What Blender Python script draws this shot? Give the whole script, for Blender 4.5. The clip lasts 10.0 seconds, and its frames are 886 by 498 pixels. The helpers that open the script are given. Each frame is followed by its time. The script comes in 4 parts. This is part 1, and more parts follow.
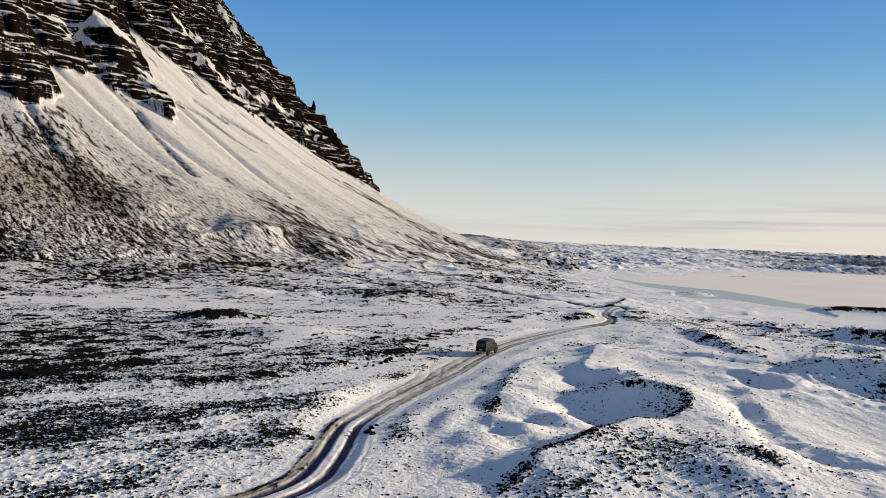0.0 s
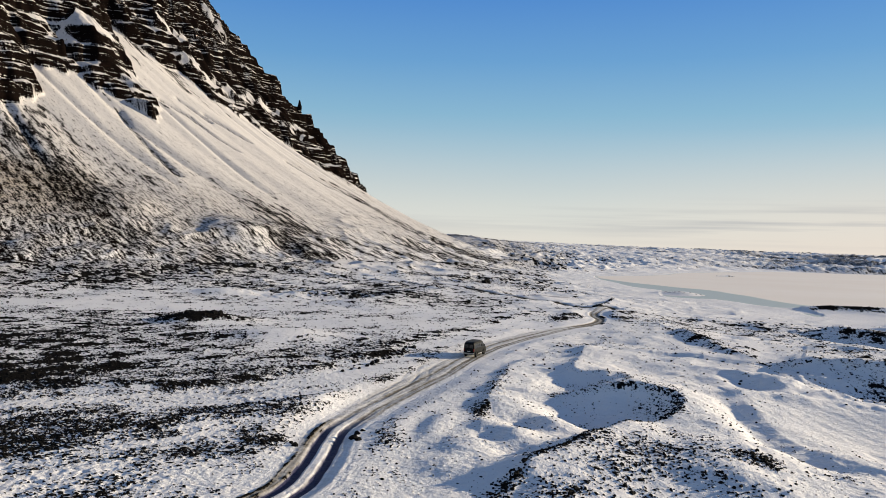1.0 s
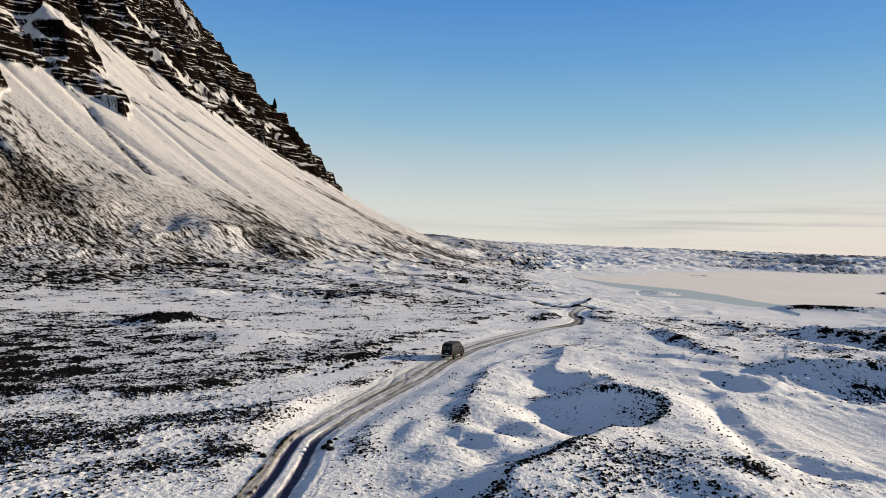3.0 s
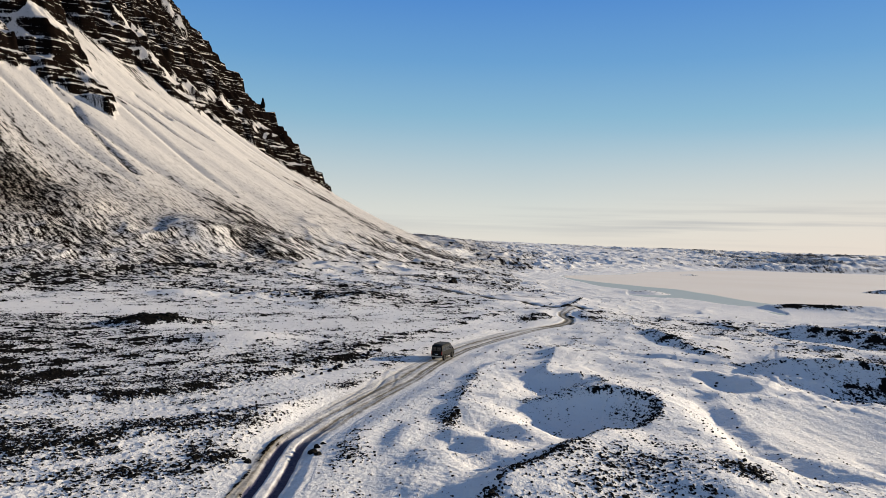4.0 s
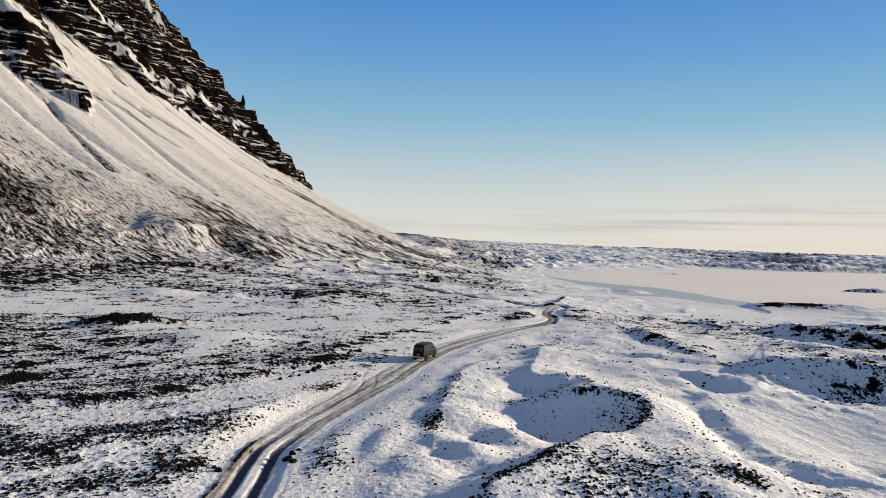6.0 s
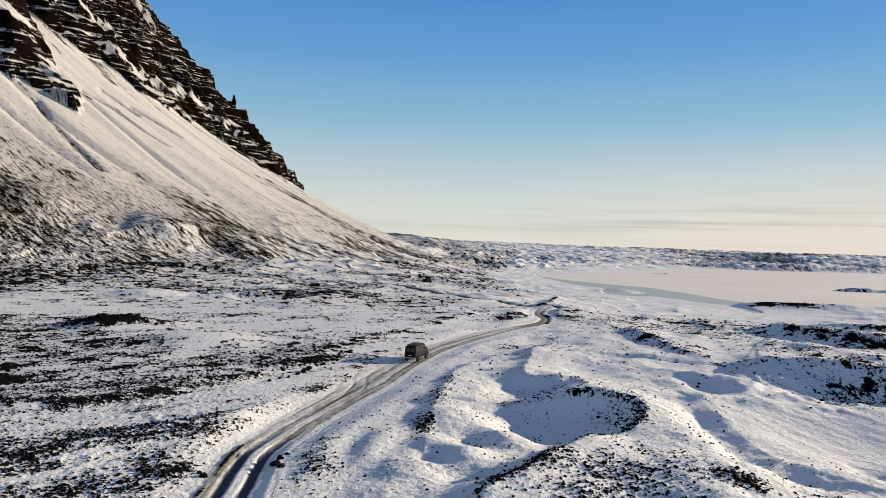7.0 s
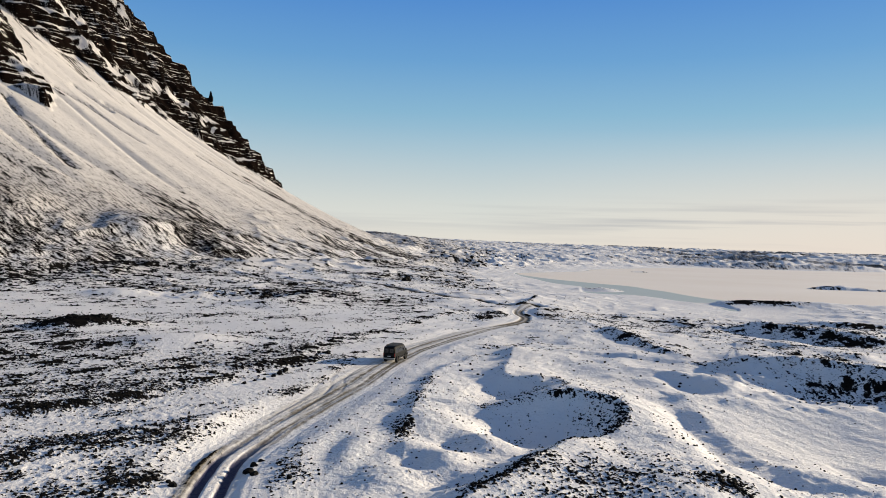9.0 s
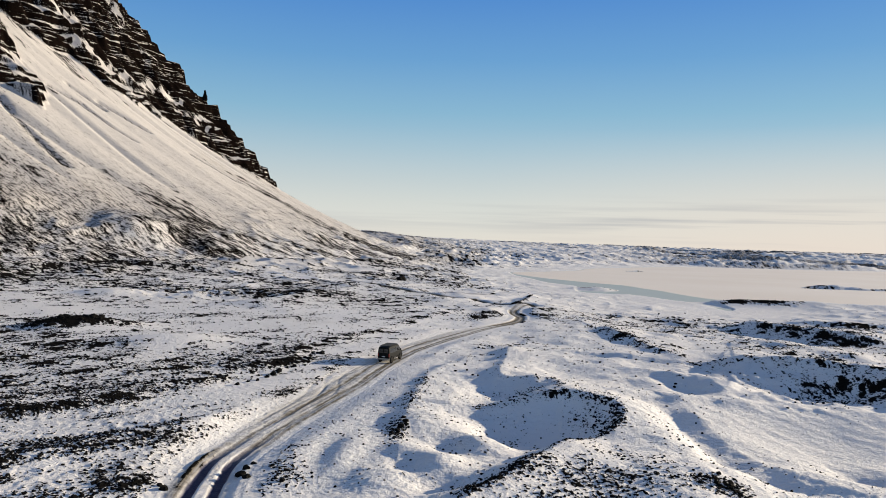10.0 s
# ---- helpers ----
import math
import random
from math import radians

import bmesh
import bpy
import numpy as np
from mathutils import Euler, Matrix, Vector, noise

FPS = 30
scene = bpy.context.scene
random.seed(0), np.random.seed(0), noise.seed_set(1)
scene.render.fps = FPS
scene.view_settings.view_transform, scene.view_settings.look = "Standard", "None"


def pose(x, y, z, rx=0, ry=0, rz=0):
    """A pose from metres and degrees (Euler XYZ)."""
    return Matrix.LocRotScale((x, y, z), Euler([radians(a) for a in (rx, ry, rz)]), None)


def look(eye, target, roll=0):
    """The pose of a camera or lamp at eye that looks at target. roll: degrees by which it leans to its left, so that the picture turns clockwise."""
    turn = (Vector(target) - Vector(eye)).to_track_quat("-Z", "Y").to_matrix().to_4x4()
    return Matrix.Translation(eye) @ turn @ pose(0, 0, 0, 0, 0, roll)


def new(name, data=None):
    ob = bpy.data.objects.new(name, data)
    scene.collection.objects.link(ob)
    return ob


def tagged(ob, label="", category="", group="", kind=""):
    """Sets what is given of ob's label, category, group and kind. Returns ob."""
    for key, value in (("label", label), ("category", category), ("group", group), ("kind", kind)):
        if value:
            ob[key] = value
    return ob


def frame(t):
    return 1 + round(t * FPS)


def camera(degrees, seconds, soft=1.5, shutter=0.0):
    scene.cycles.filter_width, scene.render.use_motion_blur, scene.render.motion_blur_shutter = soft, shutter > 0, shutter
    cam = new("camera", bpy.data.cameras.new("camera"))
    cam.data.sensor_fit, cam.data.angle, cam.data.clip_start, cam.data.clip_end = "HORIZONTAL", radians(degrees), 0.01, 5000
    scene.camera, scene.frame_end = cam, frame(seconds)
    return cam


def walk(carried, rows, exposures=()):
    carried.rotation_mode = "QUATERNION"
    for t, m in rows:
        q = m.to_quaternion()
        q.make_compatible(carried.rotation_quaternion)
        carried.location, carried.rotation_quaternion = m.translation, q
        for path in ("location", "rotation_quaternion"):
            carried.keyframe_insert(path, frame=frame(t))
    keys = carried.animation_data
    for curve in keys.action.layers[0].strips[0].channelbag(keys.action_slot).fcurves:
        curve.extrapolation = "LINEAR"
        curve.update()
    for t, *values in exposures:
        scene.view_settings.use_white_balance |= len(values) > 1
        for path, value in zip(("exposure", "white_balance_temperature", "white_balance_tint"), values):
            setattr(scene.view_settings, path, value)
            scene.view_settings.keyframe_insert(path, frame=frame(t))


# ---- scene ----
cam = camera(64.2, 10.0, soft=0.4)
PATH = [
    (0, (0.633, -2.866, 16.933), (0.665, -0.867, 16.914), 1.9),
    (0.5, (0.605, -1.871, 16.876), (0.656, 0.128, 16.859), 1.9),
    (1, (0.611, -0.908, 16.862), (0.68, 1.09, 16.845), 1.8),
    (1.5, (0.619, -0.014, 16.832), (0.706, 1.984, 16.817), 1.8),
    (2, (0.669, 0.813, 16.786), (0.772, 2.811, 16.771), 1.8),
    (2.5, (0.638, 1.668, 16.725), (0.757, 3.665, 16.71), 1.8),
    (3, (0.652, 2.483, 16.682), (0.787, 4.479, 16.667), 1.8),
    (4.5, (0.782, 4.592, 16.615), (0.959, 6.584, 16.601), 1.7),
    (5, (0.873, 5.31, 16.569), (1.061, 7.301, 16.555), 1.7),
    (5.5, (0.899, 6.042, 16.472), (1.102, 8.031, 16.457), 1.7),
    (7, (1.119, 8.093, 16.255), (1.357, 10.079, 16.241), 1.7),
    (7.5, (1.202, 8.779, 16.258), (1.455, 10.763, 16.244), 1.6),
    (8, (1.281, 9.275, 16.266), (1.55, 11.256, 16.252), 1.7),
    (8.5, (1.302, 9.558, 16.288), (1.586, 11.538, 16.272), 1.7),
    (9, (1.309, 9.748, 16.33), (1.605, 11.726, 16.313), 1.7),
    (9.5, (1.368, 9.912, 16.395), (1.673, 11.889, 16.378), 1.7),
    (10, (1.425, 10.22, 16.433), (1.735, 12.196, 16.414), 1.7),
]
walk(cam, [(t, look(eye, target, roll)) for t, eye, target, roll in PATH],
     exposures=[(0, 0.35, 7500, 5), (10, 0.35, 7500, 5)])

# ---- light ----
SUN_EL, SUN_AZ = 12.0, 16.0          # degrees above the plain; degrees from +x towards +y
sun_dir = Vector((math.cos(radians(SUN_EL)) * math.cos(radians(SUN_AZ)),
                  math.cos(radians(SUN_EL)) * math.sin(radians(SUN_AZ)), math.sin(radians(SUN_EL))))
sun_data = bpy.data.lights.new("sun", "SUN")
sun_data.energy, sun_data.angle, sun_data.color = 5.4, radians(0.53), (1.0, 0.875, 0.735)
sun = new("sun", sun_data)
sun.matrix_world = look(sun_dir * 400, (0, 0, 0))

world = bpy.data.worlds.new("world")
scene.world = world
world.use_nodes = True
wn, wl = world.node_tree.nodes, world.node_tree.links


def ordered_ramp(value, stops):
    r = wn.new("ShaderNodeValToRGB")
    while len(r.color_ramp.elements) < len(stops):
        r.color_ramp.elements.new(0.5)
    for e, (p, c) in zip(r.color_ramp.elements, stops):
        e.position, e.color = p, (*c, 1)
    wl.new(value, r.inputs["Fac"])
    return r


sky = wn.new("ShaderNodeTexSky")
sky.sky_type, sky.sun_disc = "NISHITA", False
sky.sun_elevation, sky.sun_rotation = radians(SUN_EL), radians(90 - SUN_AZ)
sky.air_density, sky.dust_density, sky.ozone_density, sky.altitude = 1.0, 0.15, 2.5, 50
# thin winter haze: pale over the horizon, deep blue higher up
way = wn.new("ShaderNodeSeparateXYZ")
wl.new(wn.new("ShaderNodeTexCoord").outputs["Generated"], way.inputs[0])
haze = ordered_ramp(way.outputs["Z"], ((0.0, (5.3, 5.5, 6.0)), (0.03, (5.0, 5.5, 6.2)), (0.055, (4.55, 5.2, 6.0)), (0.085, (3.8, 4.75, 5.85)), (0.13, (2.75, 4.2, 5.8)), (0.18, (1.75, 3.6, 5.75)), (0.25, (0.95, 2.7, 5.75)),
                                       (0.34, (0.45, 1.85, 5.6)), (0.55, (0.76, 1.28, 2.75)), (1.0, (0.86, 1.14, 2.05))))
both = wn.new("ShaderNodeMix")
both.data_type = "RGBA"
both.inputs[0].default_value = 0.90
wl.new(sky.outputs["Color"], both.inputs[6])
wl.new(haze.outputs["Color"], both.inputs[7])
# thin streaks of cloud low over the horizon
stretch = wn.new("ShaderNodeCombineXYZ")
for k, f in (("X", 2.2), ("Y", 2.2), ("Z", 70.0)):
    times = wn.new("ShaderNodeMath")
    times.operation = "MULTIPLY"
    times.inputs[1].default_value = f
    wl.new(way.outputs[k], times.inputs[0])
    wl.new(times.outputs[0], stretch.inputs[k])
wisps = wn.new("ShaderNodeTexNoise")
wisps.inputs["Scale"].default_value, wisps.inputs["Detail"].default_value = 1.0, 4
wl.new(stretch.outputs[0], wisps.inputs["Vector"])
thick = wn.new("ShaderNodeMapRange")
thick.inputs["From Min"].default_value, thick.inputs["From Max"].default_value, thick.inputs["To Max"].default_value = 0.48, 0.62, 0.85
wl.new(wisps.outputs["Fac"], thick.inputs["Value"])
sunward = wn.new("ShaderNodeMapRange")
sunward.inputs["From Min"].default_value, sunward.inputs["From Max"].default_value, sunward.inputs["To Min"].default_value = 0.2, 0.6, 0.3
wl.new(way.outputs["X"], sunward.inputs["Value"])
level = ordered_ramp(way.outputs["Z"], ((0.004, (0, 0, 0)), (0.03, (1, 1, 1)), (0.075, (0, 0, 0))))
amount = wn.new("ShaderNodeMath")
amount.operation = "MULTIPLY"
wl.new(thick.outputs["Result"], amount.inputs[0])
wl.new(level.outputs["Color"], amount.inputs[1])
clouded = wn.new("ShaderNodeMix")
clouded.data_type = "RGBA"
clouded.inputs[7].default_value = (2.7, 3.0, 3.8, 1)
sided = wn.new("ShaderNodeMath")
sided.operation = "MULTIPLY"
wl.new(amount.outputs[0], sided.inputs[0])
wl.new(sunward.outputs["Result"], sided.inputs[1])
# the haze warms towards the sun
low_air = ordered_ramp(way.outputs["Z"], ((0.0, (0.75, 0.75, 0.75)), (0.06, (0.5, 0.5, 0.5)), (0.16, (0, 0, 0))))
glow = wn.new("ShaderNodeMath")
glow.operation = "MULTIPLY"
wl.new(low_air.outputs["Color"], glow.inputs[0])
wl.new(sunward.outputs["Result"], glow.inputs[1])
warm = wn.new("ShaderNodeMix")
warm.data_type = "RGBA"
warm.inputs[7].default_value = (5.9, 5.35, 5.45, 1)
wl.new(glow.outputs[0], warm.inputs[0])
wl.new(both.outputs[2], warm.inputs[6])
wl.new(sided.outputs[0], clouded.inputs[0])
wl.new(warm.outputs[2], clouded.inputs[6])
wl.new(clouded.outputs[2], wn["Background"].inputs["Color"])
wn["Background"].inputs["Strength"].default_value = 0.104



# ---- materials ----
def material(name):
    m = bpy.data.materials.new(name)
    m.use_nodes = True
    n, l = m.node_tree.nodes, m.node_tree.links
    return m, n, l, n["Principled BSDF"]


def noise_node(n, l, scale, detail=4.0, rough=0.55, coords=None):
    t = n.new("ShaderNodeTexNoise")
    t.inputs["Scale"].default_value, t.inputs["Detail"].default_value, t.inputs["Roughness"].default_value = scale, detail, rough
    if coords is not None:
        l.new(coords, t.inputs["Vector"])
    return t


def ramp_node(n, l, value, stops):
    r = n.new("ShaderNodeValToRGB")
    while len(r.color_ramp.elements) < len(stops):
        r.color_ramp.elements.new(0.5)
    for e, (p, c) in zip(r.color_ramp.elements, stops):
        e.position, e.color = p, (*c, 1)
    l.new(value, r.inputs["Fac"])
    return r


def mix_node(n, l, fac, a, b):
    m = n.new("ShaderNodeMix")
    m.data_type = "RGBA"
    for sock, v in ((m.inputs[0], fac), (m.inputs[6], a), (m.inputs[7], b)):
        if hasattr(v, "is_linked"):
            l.new(v, sock)
        else:
            sock.default_value = v
    return m.outputs[2]


def math_node(n, l, op, a, b=0.0, clamp=False):
    m = n.new("ShaderNodeMath")
    m.operation, m.use_clamp = op, clamp
    for sock, v in zip(m.inputs, (a, b)):
        if hasattr(v, "is_linked"):
            l.new(v, sock)
        else:
            sock.default_value = v
    return m.outputs[0]


def attribute_node(n, name):
    a = n.new("ShaderNodeAttribute")
    a.attribute_name = name
    return a.outputs["Fac"]


def land_material(name, grain, snow_tint, dim_tint, rock_dark, rock_light, soil, falls=False):
    """Snow cover broken by rock and, along tracks, trodden soil; the amounts come from the mesh's cover attributes."""
    m, n, l, p = material(name)
    pos = n.new("ShaderNodeNewGeometry").outputs["Position"]
    rock, dirt, ice = (attribute_node(n, k) for k in ("rock", "dirt", "ice"))
    n_fine = noise_node(n, l, 3.0 / grain, 5, 0.65, pos).outputs["Fac"]
    if falls:
        # debris drawn out down the fall line
        lane = n.new("ShaderNodeCombineXYZ")
        l.new(math_node(n, l, "MULTIPLY", attribute_node(n, "across"), 0.75), lane.inputs[0])
        l.new(math_node(n, l, "MULTIPLY", attribute_node(n, "along"), 0.17), lane.inputs[1])
        drawn = noise_node(n, l, 1.0, 6, 0.7, lane.outputs[0]).outputs["Fac"]
        n_fine = math_node(n, l, "ADD", math_node(n, l, "MULTIPLY", n_fine, 0.4), math_node(n, l, "MULTIPLY", drawn, 0.6))
        # beds of lava one above the other
        flat = n.new("ShaderNodeMapping")
        flat.inputs["Scale"].default_value = (0.035, 0.035, 0.55)
        l.new(pos, flat.inputs["Vector"])
        bed = noise_node(n, l, 1.0, 5, 0.65, flat.outputs[0]).outputs["Fac"]
    n_mid = noise_node(n, l, (0.5 if falls else 1.1) / grain, 4, 0.6, pos).outputs["Fac"]
    n_big = noise_node(n, l, 0.05 / grain, 3, 0.5, pos).outputs["Fac"]
    snow = ramp_node(n, l, n_big, [(0.3, snow_tint), (0.7, tuple(min(0.9, c * 1.06) for c in snow_tint))]).outputs["Color"]
    # this attribute darkens the snow where full sun would overexpose it
    snow = mix_node(n, l, attribute_node(n, "thin"), snow, (*dim_tint, 1))
    stone = ramp_node(n, l, bed if falls else n_fine, [(0.3, rock_dark), (0.72, rock_light)]).outputs["Color"]
    mud = ramp_node(n, l, n_mid, [(0.3, soil), (0.7, tuple(c * 1.7 for c in soil))]).outputs["Color"]
    edge = math_node(n, l, "MULTIPLY", math_node(n, l, "SUBTRACT", n_fine, 0.5), 1.8 if falls else 1.5)
    r_sum = math_node(n, l, "ADD", rock, edge)
    if not falls:
        r_sum = math_node(n, l, "ADD", r_sum, math_node(n, l, "MULTIPLY", math_node(n, l, "SUBTRACT", n_mid, 0.5), 1.1))
    if falls:
        walls = math_node(n, l, "MULTIPLY", math_node(n, l, "SUBTRACT", rock, 0.6, True), 2.5)
        r_sum = math_node(n, l, "ADD", r_sum, math_node(n, l, "MULTIPLY", math_node(n, l, "SUBTRACT", bed, 0.51), math_node(n, l, "MULTIPLY", walls, 4.2)))
    r_fac = ramp_node(n, l, r_sum, [(0.42, (0, 0, 0)), (0.58, (1, 1, 1))]).outputs["Color"]
    d_sum = math_node(n, l, "ADD", dirt, math_node(n, l, "MULTIPLY", math_node(n, l, "SUBTRACT", n_mid, 0.5), 0.5))
    d_fac = ramp_node(n, l, d_sum, [(0.15, (0, 0, 0)), (0.95, (1, 1, 1))]).outputs["Color"]
    col = mix_node(n, l, d_fac, snow, mud)
    # wet ice, its colour darkened to violet to carry the ruts' shade
    col = mix_node(n, l, ice, col, (0.030, 0.030, 0.075, 1))
    col = mix_node(n, l, r_fac, col, stone)
    l.new(col, p.inputs["Base Color"])
    p.inputs["Roughness"].default_value = 0.75
    l.new(math_node(n, l, "SUBTRACT", 0.25, math_node(n, l, "MULTIPLY", r_fac, 0.25)), p.inputs["Specular IOR Level"])
    b = n.new("ShaderNodeBump")
    b.inputs["Strength"].default_value, b.inputs["Distance"].default_value = 0.9, (0.10 if falls else 0.13) * grain
    l.new(math_node(n, l, "ADD", n_fine, math_node(n, l, "MULTIPLY", n_mid, 1.5)), b.inputs["Height"])
    l.new(b.outputs["Normal"], p.inputs["Normal"])
    return m


# second tint: snow darkened to hold back the light on the sunlit mountain
SNOW, DIM_SNOW = (0.80, 0.79, 0.79), (0.53, 0.51, 0.50)
mat_ground = land_material("snowy_ground", 1.0, SNOW, DIM_SNOW, (0.004, 0.004, 0.004), (0.018, 0.016, 0.014), (0.115, 0.097, 0.07))
mat_mountain = land_material("snowy_mountain", 3.0, SNOW, DIM_SNOW, (0.0018, 0.0016, 0.0018), (0.009, 0.0058, 0.0046), (0.20, 0.15, 0.09), True)


# ---- relief ----
_rng = np.random.RandomState(7)
PERM = np.concatenate([_rng.permutation(512)] * 3)
_ang = _rng.rand(512) * 2 * np.pi
GX, GY = np.cos(_ang).astype(np.float32), np.sin(_ang).astype(np.float32)


def gnoise(x, y, seed=0):
    """Gradient noise, about -1 to 1, one bump a unit."""
    x, y = np.asarray(x, np.float64) + seed * 17.31, np.asarray(y, np.float64) - seed * 9.73
    xi, yi = np.floor(x), np.floor(y)
    fx, fy = (x - xi).astype(np.float32), (y - yi).astype(np.float32)
    xi, yi = xi.astype(np.int64) & 511, yi.astype(np.int64) & 511
    u, v = fx * fx * fx * (fx * (fx * 6 - 15) + 10), fy * fy * fy * (fy * (fy * 6 - 15) + 10)

    def corner(i, j):
        h = PERM[PERM[(xi + i) & 511] + ((yi + j) & 511)]
        return GX[h] * (fx - i) + GY[h] * (fy - j)
    a = corner(0, 0) * (1 - u) + corner(1, 0) * u
    b = corner(0, 1) * (1 - u) + corner(1, 1) * u
    return 1.5 * (a * (1 - v) + b * v)


def fbm(x, y, size, octaves=4, gain=0.5, seed=0):
    total, amp = 0.0, 1.0
    for k in range(octaves):
        total = total + amp * gnoise(x / size, y / size, seed + k)
        size, amp = size * 0.48, amp * gain
    return total


def smooth(e0, e1, v):
    t = np.clip((v - e0) / (e1 - e0), 0, 1)
    return t * t * (3 - 2 * t)


def curve_points(pts, step=1.0):
    """A smooth line (Catmull-Rom) through the corners of a plan."""
    p = [np.array(q, float) for q in pts]
    p = [2 * p[0] - p[1]] + p + [2 * p[-1] - p[-2]]
    out = []
    for a, b, c, d in zip(p, p[1:], p[2:], p[3:]):
        k = max(2, int(np.hypot(*(c - b)) / step))
        for t in np.arange(k) / k:
            out.append(0.5 * (2 * b + (c - a) * t + (2 * a - 5 * b + 4 * c - d) * t * t + (3 * b - a - 3 * c + d) * t ** 3))
    out.append(p[-2])
    return np.array(out)


def line_distance(X, Y, line, reach):
    """Signed distance to a line (left of its way positive) and the length along it; 1e3 beyond reach."""
    D, S = np.full(X.shape, 1e3), np.zeros(X.shape)
    lo, hi = line.min(0) - reach, line.max(0) + reach
    near = (X > lo[0]) & (X < hi[0]) & (Y > lo[1]) & (Y < hi[1])
    if not near.any():
        return D, S
    x, y = X[near], Y[near]
    best, along, run = np.full(x.shape, 1e3), np.zeros(x.shape), 0.0
    for (ax, ay), (bx, by) in zip(line, line[1:]):
        dx, dy = bx - ax, by - ay
        n = math.hypot(dx, dy)
        t = np.clip(((x - ax) * dx + (y - ay) * dy) / (n * n), 0, 1)
        px, py = x - ax - t * dx, y - ay - t * dy
        d = np.hypot(px, py)
        s = np.where(dx * py - dy * px >= 0, d, -d)
        won = d < np.abs(best)
        best[won], along[won] = s[won], run + t[won] * n
        run += n
    D[near], S[near] = best, along
    return D, S


def mound(X, Y, x, y, h, rx, ry, turn=0.0):
    """A rounded mound (h below zero: a hollow)."""
    c, s = math.cos(radians(turn)), math.sin(radians(turn))
    u, v = ((X - x) * c + (Y - y) * s) / rx, (-(X - x) * s + (Y - y) * c) / ry
    return h * np.exp(-(u * u + v * v) ** 1.25)


def ridge(X, Y, pts, h, wl, wr, sharp=1.5):
    """A crest along a line, wl and wr wide on its left and right, dying out at both ends."""
    line = curve_points(pts, 2.0)
    D, S = line_distance(X, Y, line, 3.0 * max(wl, wr))
    total = np.hypot(*np.diff(line, axis=0).T).sum()
    w = np.where(D > 0, wl, wr)
    ends = smooth(-0.02, 0.18, S / total) * smooth(1.02, 0.82, S / total)
    return h * np.exp(-(np.abs(D) / w) ** sharp) * (0.25 + 0.75 * ends)


PEAK, FOOT = (-770.0, 900.0), 866.0      # the mountain's axis and the radius of its foot
LAKE_Z = -5.0
SHORE = curve_points([(126, 480), (126, 440), (124, 400), (131, 373), (123, 350), (117, 332), (120, 320), (136, 314), (140, 299), (141, 280), (142, 258), (140, 241),
                      (147, 248), (150, 266), (157, 281), (178, 276), (212, 262), (270, 248), (420, 230), (900, 250),
                      (1150, 600), (900, 930), (640, 840), (545, 832), (453, 838), (268, 690), (216, 612), (170, 566), (138, 540), (126, 480)], 14)
ICE_EDGE = curve_points([(120, 600), (134, 490), (150, 420), (166, 390), (166.5, 354), (163, 312), (174, 289), (202, 268), (260, 252), (420, 234)], 10)
ROAD = curve_points([(-20, 37), (-13.5, 42.5), (-9.9, 46.2), (-8.1, 50.1), (-7.4, 55.5), (-7.25, 60.5), (-7.2, 66), (-6.8, 71), (-5.5, 76), (-3.0, 84), (0.6, 93.6), (4.6, 104),
                     (9.3, 118), (16.6, 134.5), (29.0, 154.5), (39.1, 168.2), (45.9, 177.1), (49.8, 186.6), (50.6, 196), (53.2, 206), (57.6, 213), (61.4, 215)], 1.5)
TRACK = curve_points([(61.4, 213.5), (59.2, 217), (54.1, 215.5), (50.8, 224.7), (49.0, 236.5), (45.9, 240.6), (38.9, 245.8), (27.1, 269.7), (16.6, 294.5), (8, 315)], 3)
SCARP = [(75.5, 262), (74.1, 258), (63.6, 231.9), (57.1, 216.6), (51.8, 204.9), (48.5, 197)]
BANK = curve_points([(-90, 84), (-38.9, 85.2), (-30, 84.7), (-23, 89.1), (-16.6, 98.7), (-10.2, 106.3), (-4.5, 118.4), (-0.2, 131.6), (10, 150.8), (24.2, 178.8), (39.7, 208), (60, 250), (70, 420)], 3)
SWELL = [(-34, 61), (-28.5, 64.5), (-21.8, 70), (-17, 75.6), (-10.4, 81.7), (-6.5, 88)]
CREST = [(18, 88), (23.7, 87.7), (29, 86.8), (30.9, 84.4), (32.2, 80.6), (29.9, 76), (24.6, 70.4), (20.6, 66.6), (17.4, 62.4), (14, 58.1), (10.7, 54.5), (7, 48.5)]
HOOK = [(34, 133), (32.4, 129), (26.8, 111.7), (24.3, 102.1), (27.1, 99.8), (30.1, 99.2), (30.2, 94.5), (28.5, 89.2)]
SPUR = [(23, 121), (21.3, 117.9), (15.6, 107.1), (11.4, 91.1), (9.3, 82), (8.0, 76), (7.4, 71)]
SHOULDER = [(58, 114), (63, 110.5), (70, 107), (76, 102), (79.5, 94), (78, 86), (73, 80)]
LONG = [(61, 165), (60.5, 156), (59.7, 140), (58, 124), (59.5, 114)]
POOL = [(46.3, 111), (49.5, 104), (50, 96), (51, 90)]


def inside(X, Y, ring):
    odd = np.zeros(X.shape, bool)
    for (ax, ay), (bx, by) in zip(ring, np.roll(ring, -1, 0)):
        cross = (ay > Y) != (by > Y)
        if cross.any():
            odd ^= cross & (X < ax + (Y - ay) * (bx - ax) / (by - ay + 1e-12))
    return odd


